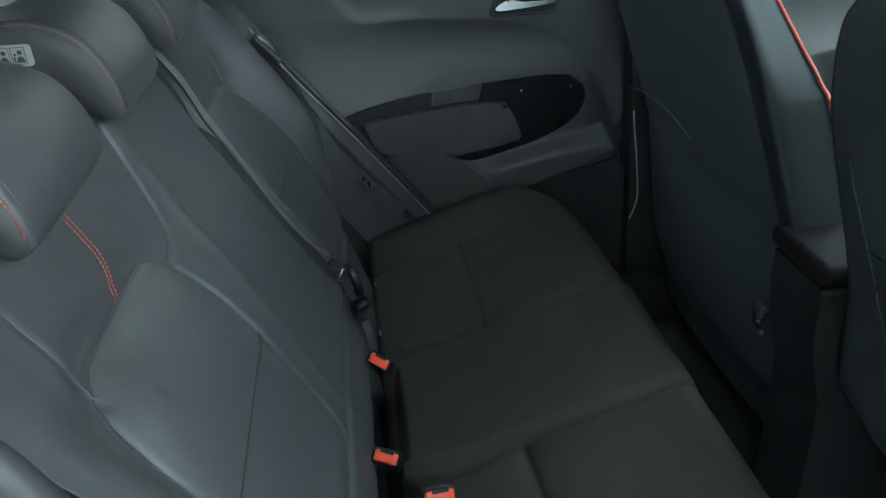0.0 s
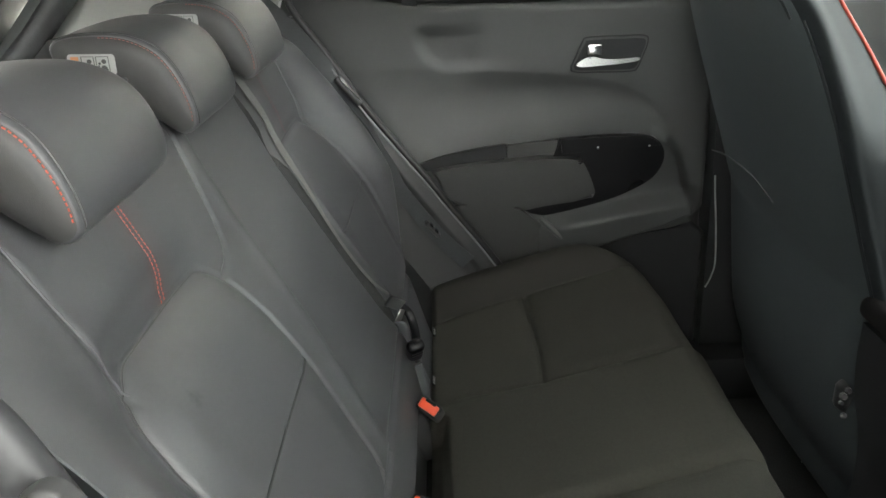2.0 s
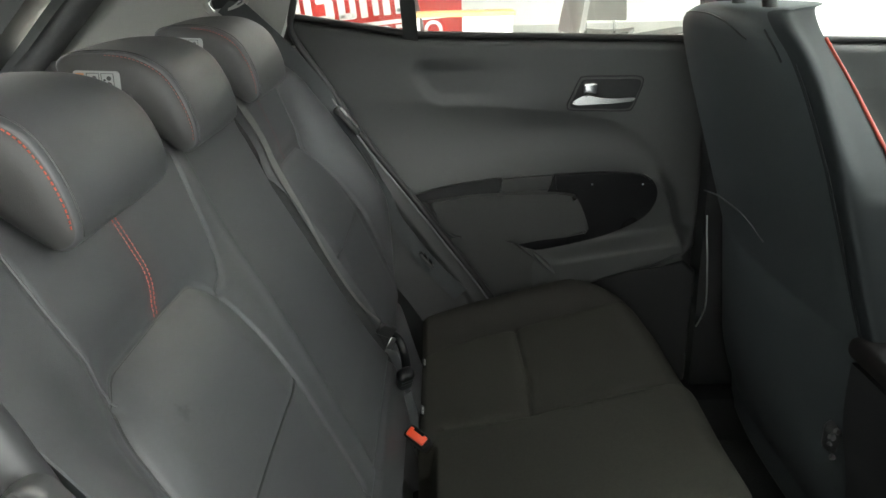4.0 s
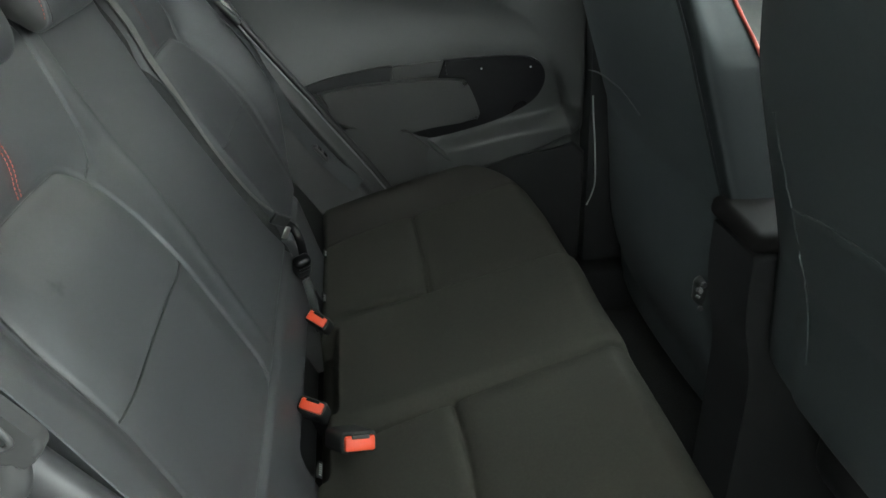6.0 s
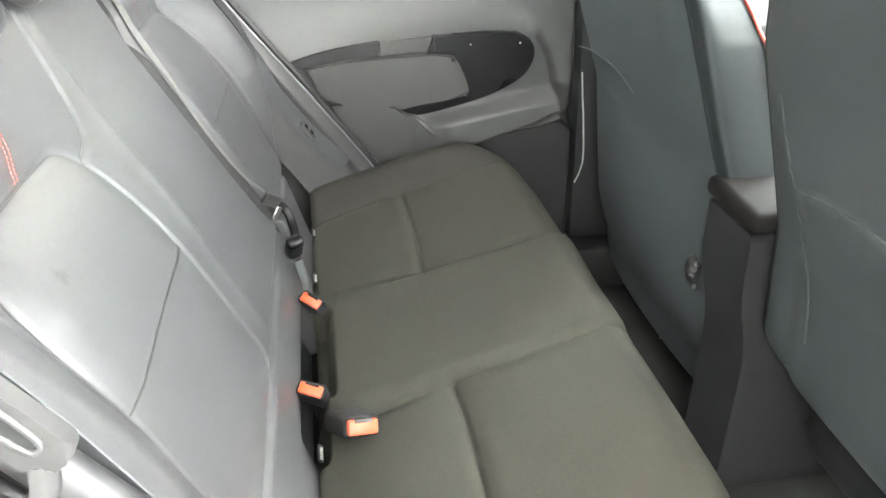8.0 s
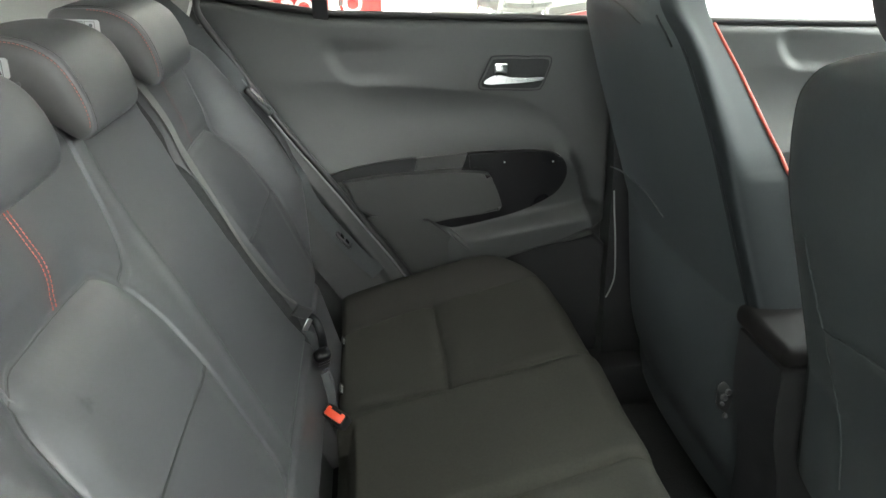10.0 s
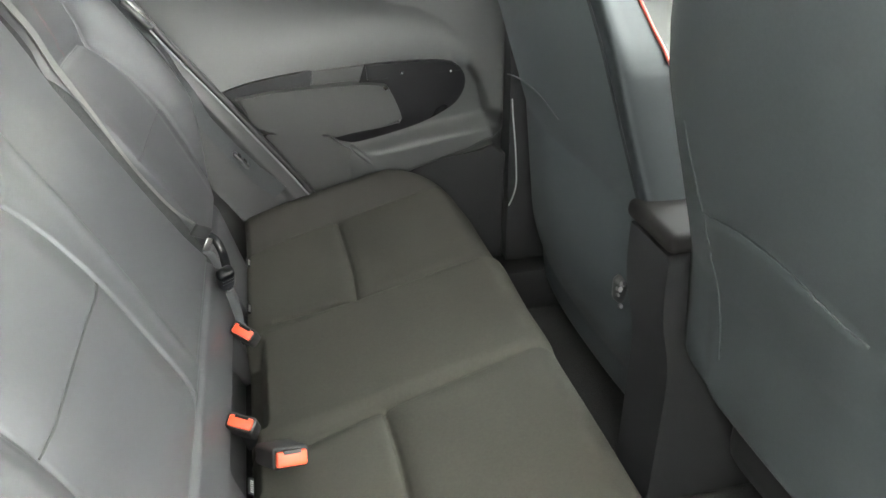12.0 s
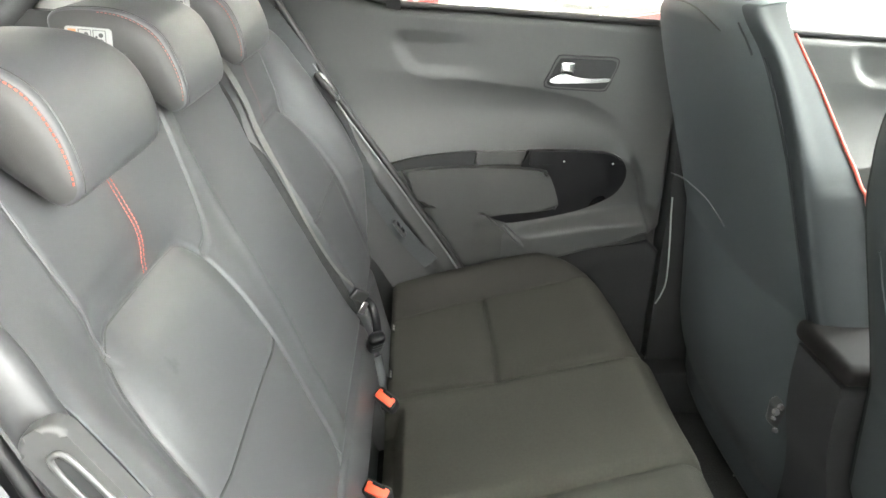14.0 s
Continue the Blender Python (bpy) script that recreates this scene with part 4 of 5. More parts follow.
def build_headrest(yc, half, label, tag=False, drop=0.0, crown=0.004, ahead=0.0, slump=0.0):
    t = thing("headrest", label, "headrest", (-0.19 + ahead, yc, 0.88 - drop), "rear headrests")
    ring = smooth_curve(HR + [HR[0]], 72)[:-1]
    c = np.array([-0.172, 0.950])
    ts = np.sin(np.linspace(-1, 1, 61) * math.pi / 2)
    up = np.clip((ring[:, 1] - 0.945) / 0.05, 0, 1)
    reach = np.linalg.norm(ring - c, axis=1)

    def section(s, f=1.0):
        """The outline across the headrest at s: crowned in the middle, rounded off at the ends."""
        shrink = (roll(np.array(half * (1 - s)), 0.055) * 0.75 if s > 0 else roll(np.array(half * (1 + s)), 0.006) * 0.6) + 0.005 * max(s, -0.25) ** 2
        q = c + (ring - c) * ((1.0 - shrink / reach) * f)[:, None]
        q[:, 1] -= slump * max(s, 0) ** 1.5 * up
        q[:, 1] -= crown * abs(s) ** 2.4 * (0.35 + 0.65 * up)
        q[:, 0] -= (0.006 if s > 0 else 0.002) * abs(s) ** 3 * step(-0.23, -0.13, ring[:, 0])
        return q

    verts = []
    for s in ts:
        verts += [(a + 0.19, half * s, b - 0.88) for a, b in section(s)]
    n, m = len(ts), len(ring)
    faces = [(i * m + j, (i + 1) * m + j, (i + 1) * m + (j + 1) % m, i * m + (j + 1) % m) for i in range(n - 1) for j in range(m)]
    mesh_object("cushion", verts, faces, LEATHER, t)
    for sg in (-1, 1):
        rows = []
        for k, (f, out) in enumerate(((1.0, 0.0), (0.985, 0.0006), (0.965, 0.0010), (0.93, 0.003), (0.6, 0.007), (0.25, 0.008))):
            q = section(float(sg), f)
            rows.append([(a + 0.19, sg * (half + out), b - 0.88) for a, b in q])
        vs = [p for r in rows for p in r]
        fs = [(i * m + j, i * m + (j + 1) % m, (i + 1) * m + (j + 1) % m, (i + 1) * m + j)[::sg] for i in range(5) for j in range(m)]
        fs.append(tuple(5 * m + j for j in range(m))[::sg])
        side = mesh_object("side_panel", vs, fs, HEADSIDE, t, "grey brown leatherette side panel")
        if sg < 0:
            pts = [(a + 0.19, sg * (half + 0.0015), b - 0.88) for a, b in section(-1.0, 0.972)[(14 if tag else 5):41]]
            thread("stitching", pts, t, (0.3, sg * 0.9, 0.3), label="red edge stitching", gap=0.0042, length=0.0026, r=0.0005 if tag else 0.0006, mat=DULLTHREAD if tag else THREAD)
            pts = [(a + 0.19, -half * 0.935, b - 0.88) for a, b in section(-0.935)[4:41]]
            tube("seam", pts, 0.0008, BLACK, t, "black cord for the shade in the seam beside the stitching", sides=5)
        if tag and sg < 0:
            lab = Matrix.Translation((-0.028, sg * (half + 0.0085), 0.0785 - drop * 0.5)) @ pose(0, 0, 0, 0, 3, 0)
            corner = [(cx * 0.0205 + 0.0035 * math.cos(t), cz * 0.007 + 0.0035 * math.sin(t)) for cx, cz, t0 in ((1, 1, 0), (-1, 1, 90), (-1, -1, 180), (1, -1, 270)) for t in np.radians(np.linspace(t0, t0 + 90, 6))]
            lb = extrude_outline("warning_label", corner, lambda a, b, d: lab @ Vector((a, 0.0008 - d, b)), 0.0016, LABELW, side, "white warning label")
            bm = bmesh.new()
            box(bm, (-0.0205, -0.0013, 0.0015), (-0.0125, -0.0009, 0.0080), m=lab)
            part("orange_patch", bm, LABELO, side, "orange warning patch")
            bm = bmesh.new()
            for z0 in (-0.0075, -0.0050, -0.0025):
                box(bm, (-0.0205, -0.0013, z0), (-0.0125 - 0.1 * abs(z0 + 0.005), -0.0009, z0 + 0.0012), m=lab)
            for k in (-0.0035, 0.0115):
                box(bm, (k - 0.0062, -0.0013, 0.0078), (k + 0.0062, -0.0009, 0.0084), m=lab)
                box(bm, (k - 0.0062, -0.0013, -0.0084), (k + 0.0062, -0.0009, -0.0078), m=lab)
                box(bm, (k - 0.0066, -0.0013, -0.0084), (k - 0.0060, -0.0009, 0.0084), m=lab)
                box(bm, (k + 0.0060, -0.0013, -0.0084), (k + 0.0066, -0.0009, 0.0084), m=lab)
                for hx, hz, r in ((k + 0.0015, 0.0032, 0.0024), (k - 0.0032, 0.0012, 0.0013)):
                    bmesh.ops.create_cone(bm, cap_ends=True, segments=12, radius1=r, radius2=r, depth=0.0005, matrix=lab @ Matrix.Translation((hx, -0.0011, hz)) @ pose(0, 0, 0, 90, 0, 0))
                torso = [bm.verts.new(lab @ Vector((k + 0.0012 + 0.0040 * math.cos(t), -0.0013, -0.0066 + 0.0062 * math.sin(t)))) for t in np.linspace(0, math.pi, 10)]
                bm.faces.new(torso)
                box(bm, (k - 0.0050, -0.0013, -0.0066), (k - 0.0034, -0.0009, -0.0006), m=lab)
            part("pictogram_bars", bm, LABELK, side, "dark pictogram bars")
    for sg in (-1, 1):
        tube("post", [(-0.02, sg * 0.055, -0.06), (-0.02, sg * 0.055, 0.06)], 0.006, CHROME, t, "chrome post")
    return t


build_headrest(-0.297, 0.113, "charcoal leatherette rear headrest with red edge stitching", drop=0.003, ahead=0.006, slump=0.012)
build_headrest(-0.010, 0.106, "charcoal leatherette middle rear headrest with white warning label", True)
build_headrest(0.281, 0.122, "charcoal leatherette rear headrest beside the far door", True, drop=-0.006, ahead=0.004)


# ---- centre belt and buckles ----
cb = thing("seat_belt", "black centre seat belt hanging down the gap between backrests", "seat belt", group="rear seat belts")
cpts = smooth_curve([(surface(0.222, z) + d, y, z) for y, z, d in ((0.165, 0.905, 0.005), (0.184, 0.867, 0.006), (0.199, 0.825, 0.006), (0.199, 0.785, 0.006), (0.189, 0.750, 0.004), (0.174, 0.714, -0.002), (0.164, 0.66, -0.009), (0.167, 0.60, -0.009), (0.182, 0.545, -0.004), (0.192, 0.512, 0.008))], 60)
csides = [Vector((0.30, 1.0, 0.10)).lerp(Vector((0.95, 0.30, 0.40)), float(step(0.30, 0.55, i / 59))) for i in range(60)]
ribbon("webbing", [tuple(p) for p in cpts], csides, [float(np.interp(i / 59, [0, 0.35, 0.55, 1], [0.016, 0.013, 0.0045, 0.004])) for i in range(60)], 0.0018, PALEBELT, cb)
bm = bmesh.new()
box(bm, (-0.017, -0.004, -0.010), (0.017, 0.004, 0.012), 0.003, 3, Matrix.Translation((0.036, 0.186, 0.498)) @ pose(0, 0, 0, 20, 35, 40))
part("tongue", bm, TRIMGREY, cb, "dark tongue plate")
bm = bmesh.new()
box(bm, (-0.007, -0.0012, -0.022), (0.007, 0.0012, 0.0), 0.001, 1, Matrix.Translation((0.048, 0.192, 0.482)) @ pose(0, 0, 0, 10, 30, 50))
part("tongue_blade", bm, STEEL, cb, "steel tongue blade")
hinge_arm = smooth_curve([(0.042, 0.196, 0.488), (0.056, 0.200, 0.472), (0.064, 0.190, 0.452), (0.068, 0.172, 0.436)], 14)
tube("latch_arm", [tuple(p) for p in hinge_arm], 0.0075, GLOSS, cb, "glossy black latch arm", flat=0.6)
bm = bmesh.new()
box(bm, (-0.015, -0.011, -0.058), (0.015, 0.011, 0.040), 0.009, 4, Matrix.Translation((0.066, 0.148, 0.430)) @ pose(0, 0, 0, 48, -12, 18))
mb = part("mini_buckle", bm, GLOSS, cb, "glossy black anchor buckle")
for k, zz in enumerate((0.020, -0.004)):
    bm = bmesh.new()
    box(bm, (-0.010, -0.0112, zz), (0.010, -0.0096, zz + 0.0035), 0.0008, 1, Matrix.Translation((0.066, 0.148, 0.430)) @ pose(0, 0, 0, 48, -12, 18))
    part("edge_bar", bm, STEEL, mb, "bright metal edge")
tube("anchor_strap", [(0.070, 0.135, 0.41), (0.078, 0.128, 0.37), (0.080, 0.125, 0.31)], 0.009, BELT, cb, flat=0.3)


def build_buckle(place, m, label):
    t = thing("belt_buckle", label, "buckle", place, "belt buckles")
    bm = bmesh.new()
    box(bm, (-0.020, -0.0115, -0.052), (0.020, 0.0115, 0.010), 0.0055, 3, m)
    part("housing", bm, BUCKLE, t, "black buckle housing")
    bm = bmesh.new()
    vs = box(bm, (-0.0165, -0.0085, 0.006), (0.0165, 0.0075, 0.0145), 0.0028, 2, m)
    part("button", bm, RED, t, "red release button")
    bm = bmesh.new()
    box(bm, (-0.0095, 0.0042, 0.0090), (0.0095, 0.0086, 0.0153), 0.0006, 1, m)
    part("slot", bm, GLOSS, t, "dark tongue slot")
    a = m @ Vector((0, 0, -0.05))
    tube("strap", [tuple(a), tuple(a + (m.to_3x3() @ Vector((0, 0, -0.04))) + Vector((0.004, 0, -0.02)))], 0.012, BELT, t, flat=0.25)
    return t


build_buckle((0.086, 0.080, 0.362), pose(0, 0, 0, 40, 24, -30), "black belt buckle with a red button in the seat gap")
build_buckle((0.083, -0.138, 0.362), pose(0, 0, 0, 36, 14, -20), "black belt buckle with a red button beside a second buckle")
build_buckle((0.142, -0.226, 0.372), pose(0, 0, 0, 58, 15, 15) @ Matrix.Scale(1.22, 4), "black belt buckle with a red button lying on the cushion")


# ---- front seats ----
SHOULDER = smooth_curve([(0.2, 1.0), (0.60, 1.0), (0.78, 1.0), (0.847, 0.945), (0.89, 0.885), (0.922, 0.81), (0.949, 0.68), (0.967, 0.52), (0.978, 0.38), (0.988, 0.20)], 120).T
HEM_Y, HEM_Z = [-0.51, -0.459, -0.415, -0.367, -0.30, -0.222], [0.650, 0.658, 0.667, 0.671, 0.666, 0.648]


def on_back(A, mid, y, z, lift):
    """The point of the seat back at (y, z)."""
    i = int(np.argmin(np.abs(A[:, 0, 2] - z)))
    k = np.arange(12, 82)
    j = k[int(np.argmin(np.abs(A[i, k, 1] + mid - y)))]
    return (float(A[i, j, 0]) - lift, y - mid, z)


def build_front_seat(label, yl, yi, slope, x_ref, piping_y, seam=False, pocket=False, head_y=0.0):
    """yl: outer side, yi: inner side (towards the car's middle or the far seat)."""
    mid = (yl + yi) / 2
    t = thing("front_seat", label, "car seat", (0.85, mid, 0.0), "front seats")
    piping_y = smooth_curve(list(zip(*piping_y)), 60).T if len(piping_y[0]) > 2 else piping_y
    top = 0.986 if pocket else 0.992
    zs = np.r_[np.linspace(0.340 if pocket else 0.10, 0.92, 110), np.linspace(0.923, top, 36)]
    ns = 90
    s = np.linspace(0, 1, ns)
    half, sgn = abs(yl - yi) / 2, np.sign(yi - yl)
    rows, rows2 = [], []
    for z in zs:
        xb = x_ref + slope * (0.86 - max(z, 0.55)) + 0.12 * max(0.55 - z, 0)
        tk = np.clip((z - 0.80) / (top - 0.80), 0, 1)
        w = half * (1 - 0.10 * tk - 0.12 * tk ** 3 - 0.30 * tk ** 9)
        if pocket:
            w = half * float(np.interp(z, *SHOULDER))
        low = 1 + 0.04 * np.clip((0.60 - z) / 0.3, 0, 1)
        w *= low
        xb = xb + roll(np.array(max(top - z, 0)), 0.035) + (0.03 * np.clip((0.38 - z) / 0.04, 0, 1) ** 2 if pocket else 0.02 * np.clip((0.30 - z) / 0.13, 0, 1) ** 2)
        pf = np.interp(z, *piping_y) * sgn
        wo = w * (1 if pocket else 1 + 0.08 * np.clip((0.80 - z) / 0.22, 0, 1))
        ctrl = [(xb + 0.115, -wo * 0.93), (xb + 0.058, -wo * 0.995), (xb + 0.022, -wo * 0.945), (xb + 0.002, -wo * 0.70), (xb - 0.012, -w * 0.3), (xb - 0.012, w * 0.3), (xb - 0.004, w * 0.74), (xb + 0.012, w * 0.95), (xb + 0.028, w * 0.985), (xb + 0.060, w * 0.985 + pf * 0.5), (xb + 0.105, w * 0.97 + pf)]
        c = smooth_curve(ctrl, ns)
        x, y = c[:, 0], c[:, 1]
        if pocket:
            line = np.interp(y * sgn + mid, HEM_Y, HEM_Z)
            x = x - 0.006 * step(-0.008, 0.008, line - z) * step(-0.52, -0.49, y * sgn + mid) * (1 - step(-0.25, -0.22, y * sgn + mid))
        rows.append(np.stack([x - 0.85, y * sgn, np.full(ns, z)], -1))
        e0, e1 = rows[-1][0], rows[-1][-1]
        q = (0.03 + 0.94 * s)[:, None]
        rows2.append(e0 + (e1 - e0) * q + np.stack([0.03 * np.sin(np.pi * s) + 0.004, 0 * s, 0 * s], -1))
    A, B = np.array(rows), np.array(rows2)
    ss = (np.arange(ns - 1) + 0.5) / (ns - 1)
    S = np.broadcast_to(ss, (len(zs) - 1, ns - 1))
    b = split_solid([("backrest", FRONTBACK, None, "dark backrest"), ("side_bolster", SEATSIDE, S > 0.675, "charcoal leatherette side bolster")], A, B, t)
    # raised seam between the back and the side bolster
    j = int(0.675 * (ns - 1)) + 1
    if pocket:
        q = smooth_curve([(-0.196, 0.76), (-0.207, 0.70), (-0.220, 0.648), (-0.243, 0.58), (-0.262, 0.51), (-0.268, 0.45)], 40)
        tube("seam_cord", [on_back(A, mid, y, z, 0.0004) for y, z in q], 0.0014, FRONTBACK, b, sides=6)
        tube("pocket_hem", [on_back(A, mid, y, z, 0.0008) for y, z in smooth_curve(list(zip(HEM_Y, HEM_Z)), 40)], 0.0016, FRONTBACK, b, "edge of the map pocket", sides=6)
    else:
        seam_pts = [tuple(A[i, j] + np.array([-0.0008, -0.0006 * 1, 0])) for i in range(int(len(zs) * 0.42), int(len(zs) * 0.80))]
        tube("seam_cord", seam_pts, 0.0016, SEATSIDE, b, sides=6)
    if seam:
        up = [tuple(A[i, j - 4] + np.array([-0.0008, -0.0006, 0])) for i in range(int(len(zs) * 0.79), int(len(zs) * 0.93))]
        tube("seam_cord", up, 0.0016, SEATSIDE, b, sides=6)
        across = smooth_curve([(0.46, 0.972), (0.38, 0.979), (0.28, 0.981), (0.20, 0.972), (0.14, 0.955)], 30)
        tube("top_seam", [on_back(A, mid, y, z, 0.0002) for y, z in across], 0.0012, BUCKLE, b, "black cord for the shade in the seam across the top", sides=5)
        pts = [tuple(A[i, -1] + np.array([0.0, -0.003, 0])) for i in range(int(len(zs) * 0.45), len(zs) - 20)]
        tube("piping", pts, 0.0026, PIPING, b, "red vinyl piping", sides=10)
    for sg in (-1, 1):
        tube("headrest_post", [(-0.225, head_y + sg * 0.06, 0.95), (-0.237, head_y + sg * 0.06, 1.04)], 0.006, CHROME, t, "chrome headrest post")
        tube("post_sleeve", [(-0.226, head_y + sg * 0.06, 0.985), (-0.230, head_y + sg * 0.06, 1.004)], 0.011, BLACK, t)
    ts = np.linspace(-1, 1, 31)
    vs, m = [], 40
    for q in ts:
        k = (1 - 0.55 * np.clip((abs(q) - 0.6) / 0.4, 0, 1) ** 2.5)
        for a in np.linspace(0, 2 * math.pi, m, endpoint=False):
            ca, sa = math.cos(a), math.sin(a)
            px = 0.048 * math.copysign(abs(ca) ** 0.7, ca) * k
            pz = 0.085 * math.copysign(abs(sa) ** 0.7, sa) * (0.55 + 0.45 * k)
            vs.append((-0.232 + px - 0.02 * (pz / 0.085), head_y + (0.150 if pocket else 0.135) * q, (1.056 if pocket else 1.108) + pz))
    fs = [(i * m + j, i * m + (j + 1) % m, (i + 1) * m + (j + 1) % m, (i + 1) * m + j) for i in range(30) for j in range(m)] + [tuple(range(m)), tuple(range(30 * m, 31 * m))]
    h = mesh_object("headrest", vs, fs, LEATHER, t, "charcoal leatherette headrest")
    a_box("seat_base", (-0.02, -half * 0.92, 0.14), (0.38, half * 0.92, 0.34), BUCKLE, t, "dark seat cushion", bevel=0.05, seg=4)
    for sg in (-1, 1):
        a_box("seat_rail", (0.04, sg * 0.17 - 0.015, 0.0), (0.36, sg * 0.17 + 0.015, 0.15), BLACK, t, bevel=0.004)
    return t


fs1 = build_front_seat("dark front seat with red piping along its leatherette bolster", 0.575, -0.012, 0.35, 0.602, ([0.2, 0.70, 0.775, 0.812, 0.88, 0.946, 1.0], [-0.010, -0.006, 0.014, 0.040, 0.078, 0.106, 0.070]), seam=True)
sc = smooth_curve([(0.547, 0.616), (0.48, 0.629), (0.415, 0.634), (0.321, 0.633), (0.253, 0.611)], 24)
tube("back_seam", [(0.602 + 0.35 * (0.86 - z) - 0.0135 - 0.85, y - 0.2815, z) for y, z in sc], 0.0016, LEATHER, fs1, "raised seam across the backrest", sides=6)
fs2 = build_front_seat("dark front seat with a map pocket on its back", -0.700, -0.128, 0.30, 0.622, ([0.2, 1.0], [0.0, 0.0]), pocket=True, head_y=-0.03)

bm = bmesh.new()
box(bm, (-0.158, -0.248, 0.425), (-0.06, -0.212, 0.470), 0.010, 4)
part("hinge_cover", bm, SEATSIDE, fs2, "dark plastic hinge cover")

# ---- centre console ----
con = thing("centre_console", "dark centre console with a stitched leatherette armrest", "console")
side = [(0.708, 0.522), (0.709, 0.46), (0.716, 0.40), (0.731, 0.34), (0.739, 0.28), (0.740, 0.18), (0.740, 0.0), (1.45, 0.0), (1.45, 0.40), (1.03, 0.44), (1.01, 0.522)]
side = smooth_curve(side[:7], 26).tolist() + side[7:]
extrude_outline("body", side, lambda a, b, d: Vector((a, 0.004 - d, b)), 0.124, BUCKLE, con, "black plastic console body", bevel=0.012)
bm = bmesh.new()
box(bm, (0.703, -0.126, 0.526), (1.02, 0.020, 0.560), 0.014, 4)
part("armrest", bm, DARKVINYL, con, "dark leatherette armrest lid")
thread("stitching", [(x, 0.012, 0.5595) for x in np.linspace(0.735, 0.95, 30)], con, (0, 0.3, 0.9), label="red armrest stitching")

# recliner cover on the inner side of the far front seat
rc = thing("seat_hinge_cover", "black plastic hinge cover low on the front seat", "hinge cover", (0.735, 0.050, 0.372))
bm = bmesh.new()
box(bm, (-0.018, -0.016, -0.040), (0.022, 0.016, 0.022), 0.012, 4, pose(0, 0, 0, 14, -18, 20))
part("cover", bm, TRIMGREY, rc)
# bolt heads are paled to give the hinge its glints
for dx, dz, r in ((-0.012, 0.016, 0.0060), (-0.018, 0.006, 0.0068), (-0.020, -0.006, 0.0040), (-0.012, -0.030, 0.0052)):
    bm = bmesh.new()
    bmesh.ops.create_cone(bm, cap_ends=True, segments=7, radius1=r, radius2=r * 0.7, depth=0.005, matrix=Matrix.Translation((dx, -0.021, dz)) @ pose(0, 0, 0, 60, -40, 30))
    part("bolt", bm, LIFTEDGREY, rc, "grey bolt head, paled for a glint")

# ---- floor things ----
def build_mat():
    xs, ys = np.linspace(0.60, 0.878, 170), np.linspace(-0.62, -0.185, 170)
    X, Y = np.meshgrid(xs, ys, indexing="ij")
    w = np.vectorize(lambda a, b: noise.noise(Vector((a * 110 + b * 38, b * 24 - a * 12, 0.3))))(X, Y)
    w2 = np.vectorize(lambda a, b: noise.noise(Vector((a * 9, b * 9, 4.1))))(X, Y)
    ridge = np.clip(1 - np.abs(w) * 3.5, 0, 1) ** 2 * step(-0.05, 0.30, w2 + 0.32 - 1.6 * np.maximum(X - 0.74, 0) - 0.8 * np.maximum(-0.36 - Y, 0))
    shear = 0.2 * (X - 0.74)
    edge = 0.006 * np.vectorize(lambda b: noise.noise(Vector((b * 30, 0, 9))))(Y)
    Z = 0.010 + 0.0035 * ridge + 0.004 * w2
    A = np.stack([X + edge, Y - shear + edge, Z], -1)
    B = A.copy()
    B[..., 2] = 0.001
    return tagged(solid("floor_mat", A, B, MAT), "dark floor mat under crinkled clear film", "floor mat")


build_mat()
# the scrap on the sill is pale in place of a shiny spot
for place, size, turn, lab in (((0.829, 0.551, 0.12), (0.005, 0.003), 20, "tiny pale scrap in place of a shiny spot on the door sill"), ((0.848, 0.320, 0.0), (0.014, 0.0015), 15, "thin pale thread lying on the carpet"), ((0.868, -0.438, 0.010), (0.012, 0.003), -25, "small pale paper strip at the edge of the mat")):
    bits = thing("litter_scrap", lab, "scrap", place, "scraps on the floor")
    bits.rotation_euler = (0, 0, radians(turn))
    bm = bmesh.new()
    box(bm, (-size[0], -size[1], 0.0), (size[0], size[1], 0.004), 0.0008)
    part("paper", bm, TAGPRINT, bits)

# ---- outside: raised showroom beyond the window ----
structure(a_box("ground", (-60, -60, -0.34), (60, 60, -0.30), ASPHALT), "grey asphalt ground", "ground")
# unseen canopy, added to keep direct sky and sun off the car
structure(a_box("canopy", (-9, -6.0, 3.3), (4.5, 0.3, 3.5), WHITE), "added white canopy, unseen, that blocks sky light", "canopy")
# unseen dark wall, added to cut light through the tailgate
structure(a_box("blocker_behind", (-3.2, -3.4, -0.30), (-3.0, 2.4, 3.3), DARKWALL), "added grey wall, unseen, that cuts light from the rear", "wall")
# unseen wall, added to hold back low sky light at the doorway
structure(a_box("blocker_near", (-9, -3.6, -0.30), (11, -3.4, 2.0), GREYWALL), "added grey wall, unseen, that limits light into the doorway", "wall")
structure(a_box("showroom_floor", (-9, 2.4, -0.30), (11, 13.0, 0.05), TILEFLOOR, bevel=0.01), "pale tiled showroom floor on a low plinth", "floor")
# unseen ceiling, added so sun and sky leave the board dimmer
structure(a_box("showroom_shade_ceiling", (-9, 2.4, 2.5), (11, 13.0, 2.7), WHITE), "added white ceiling, unseen, that shades the showroom", "ceiling")
structure(a_box("wall_back", (-9, 12.8, 0.05), (11, 13.0, 2.5), WHITE), "plain white showroom back wall", "wall")
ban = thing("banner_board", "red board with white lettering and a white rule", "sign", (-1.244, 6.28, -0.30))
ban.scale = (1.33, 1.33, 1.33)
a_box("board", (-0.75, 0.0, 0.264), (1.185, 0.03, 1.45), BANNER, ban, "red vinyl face")
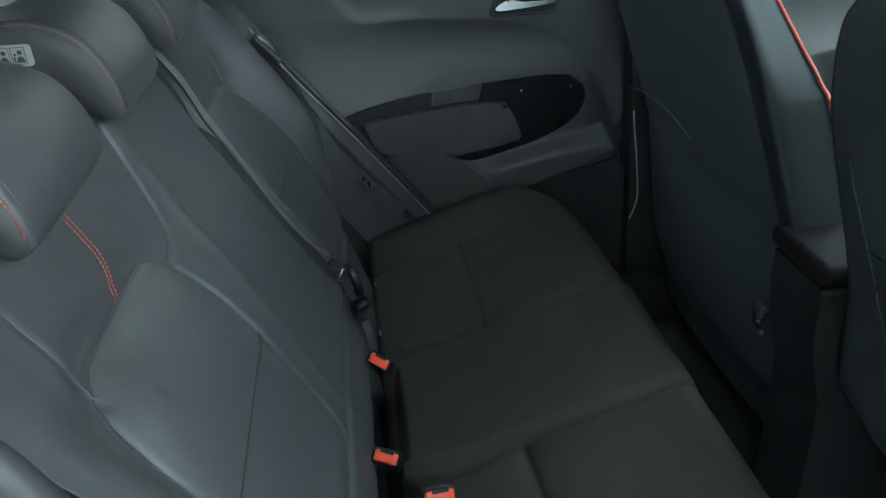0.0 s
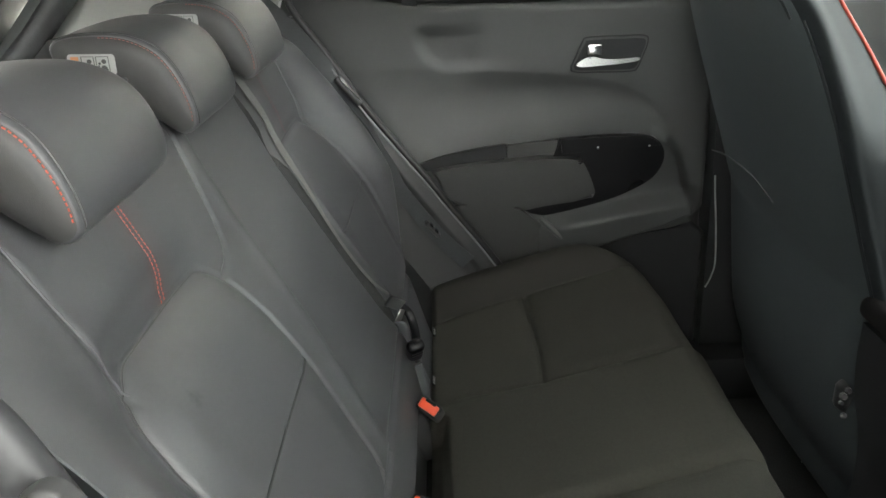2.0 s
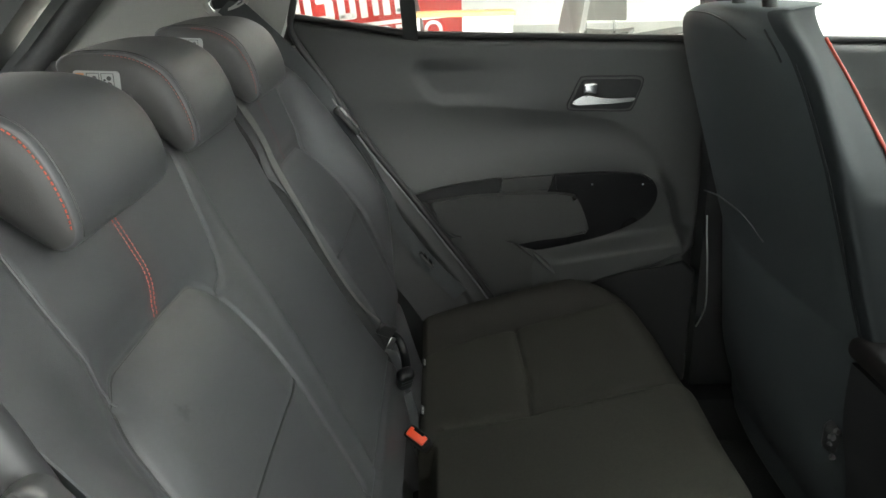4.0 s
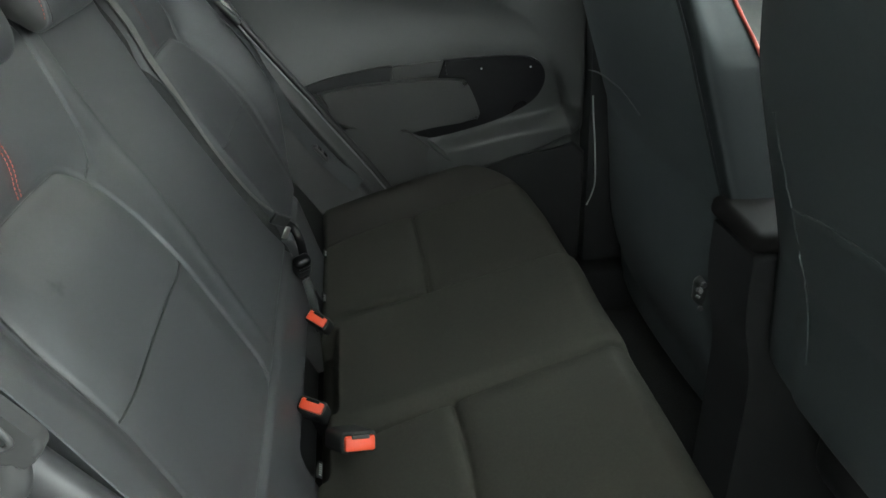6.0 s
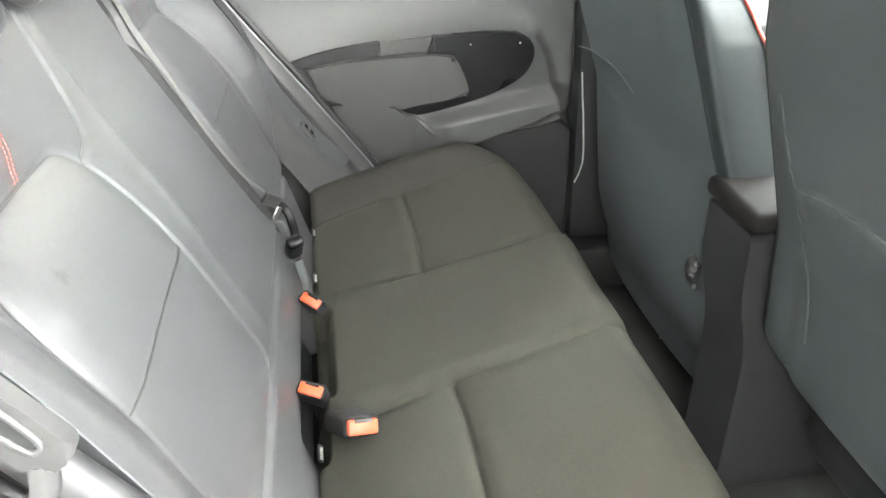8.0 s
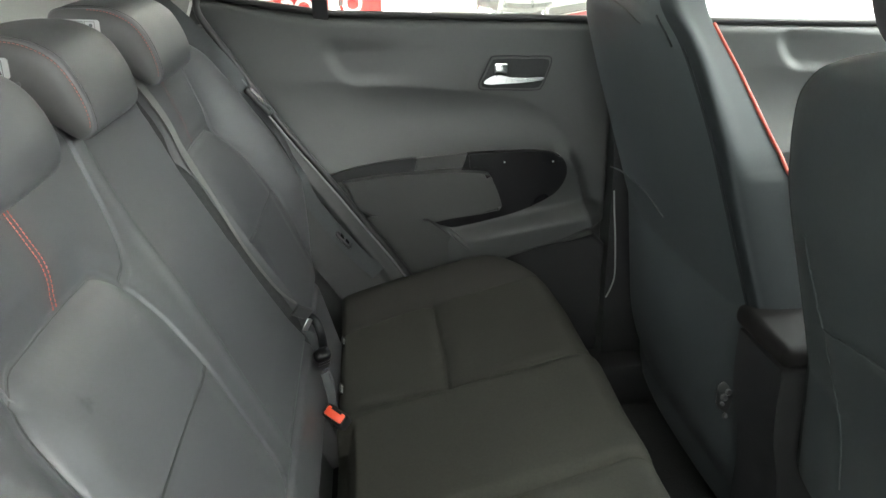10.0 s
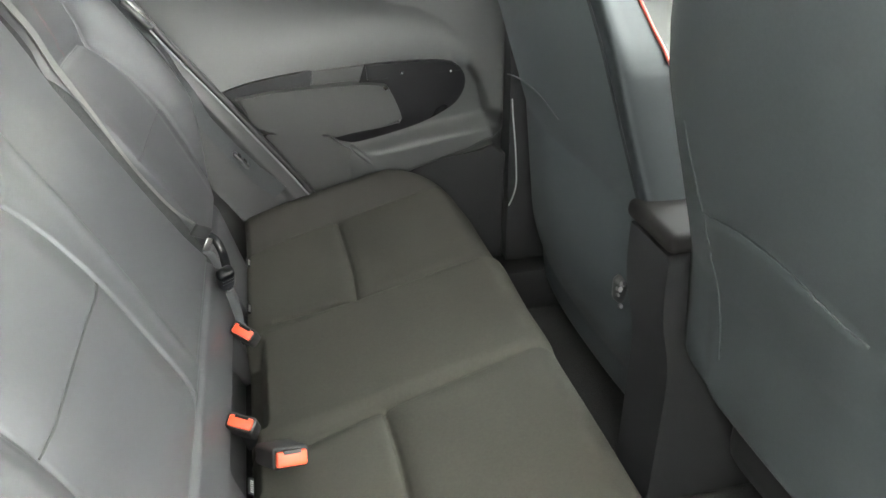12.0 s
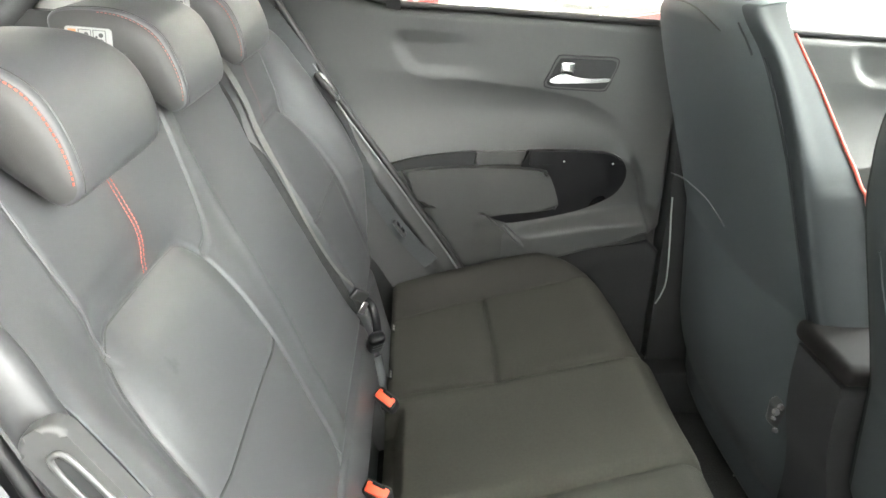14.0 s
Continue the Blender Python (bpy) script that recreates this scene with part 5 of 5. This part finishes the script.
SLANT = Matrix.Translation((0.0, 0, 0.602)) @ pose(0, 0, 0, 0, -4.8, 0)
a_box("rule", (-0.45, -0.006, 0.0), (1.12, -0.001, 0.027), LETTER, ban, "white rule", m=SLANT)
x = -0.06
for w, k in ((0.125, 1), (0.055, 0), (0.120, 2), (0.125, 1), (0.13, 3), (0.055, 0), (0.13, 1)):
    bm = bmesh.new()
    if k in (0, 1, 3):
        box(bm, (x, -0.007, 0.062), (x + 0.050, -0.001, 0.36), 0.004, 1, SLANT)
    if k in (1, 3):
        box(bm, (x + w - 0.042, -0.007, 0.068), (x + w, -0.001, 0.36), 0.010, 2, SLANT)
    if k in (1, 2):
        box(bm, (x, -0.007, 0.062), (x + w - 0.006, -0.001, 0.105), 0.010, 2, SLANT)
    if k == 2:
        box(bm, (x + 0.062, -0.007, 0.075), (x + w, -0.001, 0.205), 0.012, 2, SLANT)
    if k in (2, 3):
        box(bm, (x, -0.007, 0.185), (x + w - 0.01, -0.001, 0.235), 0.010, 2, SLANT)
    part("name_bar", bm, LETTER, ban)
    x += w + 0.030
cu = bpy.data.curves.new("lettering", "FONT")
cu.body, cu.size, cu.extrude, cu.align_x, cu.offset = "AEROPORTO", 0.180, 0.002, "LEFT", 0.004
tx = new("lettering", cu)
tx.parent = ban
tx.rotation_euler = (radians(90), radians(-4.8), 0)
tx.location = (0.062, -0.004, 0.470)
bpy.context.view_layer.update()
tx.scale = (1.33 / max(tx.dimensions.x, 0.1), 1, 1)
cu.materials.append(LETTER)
for k, w in ((0.0, 0.012), (0.026, 0.020), (0.052, 0.022), (0.090, 0.018), (0.114, 0.018), (0.138, 0.022)):
    a_box("small_bar", (1.005 + k, -0.006, 0.482), (1.005 + k + w, -0.001, 0.504), LETTER, ban, "small white print bar", bevel=0.002)
desk = thing("reception_desk", "white desk with a light wooden top beside the red board", "desk", (0.16, 4.20, 0.05))
a_box("tabletop", (-0.245, -0.02, 0.70), (0.475, 0.26, 0.728), WOODTOP, desk, "light wooden top", bevel=0.003)
a_box("side_panel", (-0.225, 0.0, 0.0), (-0.170, 0.24, 0.70), WHITE, desk, bevel=0.003)
a_box("side_panel", (0.125, 0.0, 0.0), (0.455, 0.24, 0.70), WHITE, desk, bevel=0.003)


def build_chair(name, label, place, turn, shell, scale=1.0):
    t = thing(name, label, "chair", place)
    t.rotation_euler = (0, 0, radians(turn))
    t.scale = (scale,) * 3
    us, vs = np.linspace(-1, 1, 20), np.linspace(0, 1, 20)
    U, V = np.meshgrid(us, vs, indexing="ij")
    A = np.stack([0.24 * U, -0.22 + 0.44 * V, 0.45 + 0.02 * U ** 2 - 0.03 * V * (1 - V)], -1)
    B = A - np.array([0, 0, 0.035])
    solid("seat", A, B, shell, t)
    A = np.stack([0.22 * U * (1 - 0.25 * V ** 3), 0.20 + 0.06 * V + 0.03 * U ** 2, 0.56 + 0.34 * V], -1)
    B = A + np.array([0, 0.035, 0])
    solid("backrest", A, B, shell, t)
    for sx in (-1, 1):
        tube("leg", [(sx * 0.20, -0.18, 0.44), (sx * 0.235, -0.22, 0.0)], 0.011, CHROME, t)
        tube("leg", [(sx * 0.20, 0.16, 0.44), (sx * 0.235, 0.24, 0.0)], 0.011, CHROME, t)
        tube("back_support", [(sx * 0.12, 0.18, 0.44), (sx * 0.12, 0.24, 0.62)], 0.010, CHROME, t)
    return t


GREYSHELL = material("grey_vinyl", (0.13, 0.128, 0.122), 0.5, vary=0.05)
DARKSHELL = material("dark_vinyl", (0.03, 0.03, 0.035), 0.5, vary=0.08)
build_chair("visitor_chair", "grey visitor chair on chrome legs", (0.80, 4.40, 0.05), -80, GREYSHELL)
build_chair("visitor_chair", "grey visitor chair with splayed chrome legs", (1.54, 5.70, 0.05), 160, GREYSHELL)
build_chair("office_chair", "black chair in front of the red board", (0.15, 5.75, 0.05), 82, DARKSHELL, 0.86)
for nm, mat, off, wide, lab in (("floor_stripe_red", BANNER, 0.0, 0.42, "red stripe along the showroom floor"), ("floor_stripe_grey", GREYSHELL, 0.55, 0.55, "grey stripe along the showroom floor")):
    run = Matrix.Translation((1.62, 7.30, 0.05)) @ pose(0, 0, 0, 0, 0, 47)
    ob = a_box(nm, (-0.6, off, 0.0), (4.6, off + wide, 0.012), mat, m=run)
    structure(ob, lab, "floor")
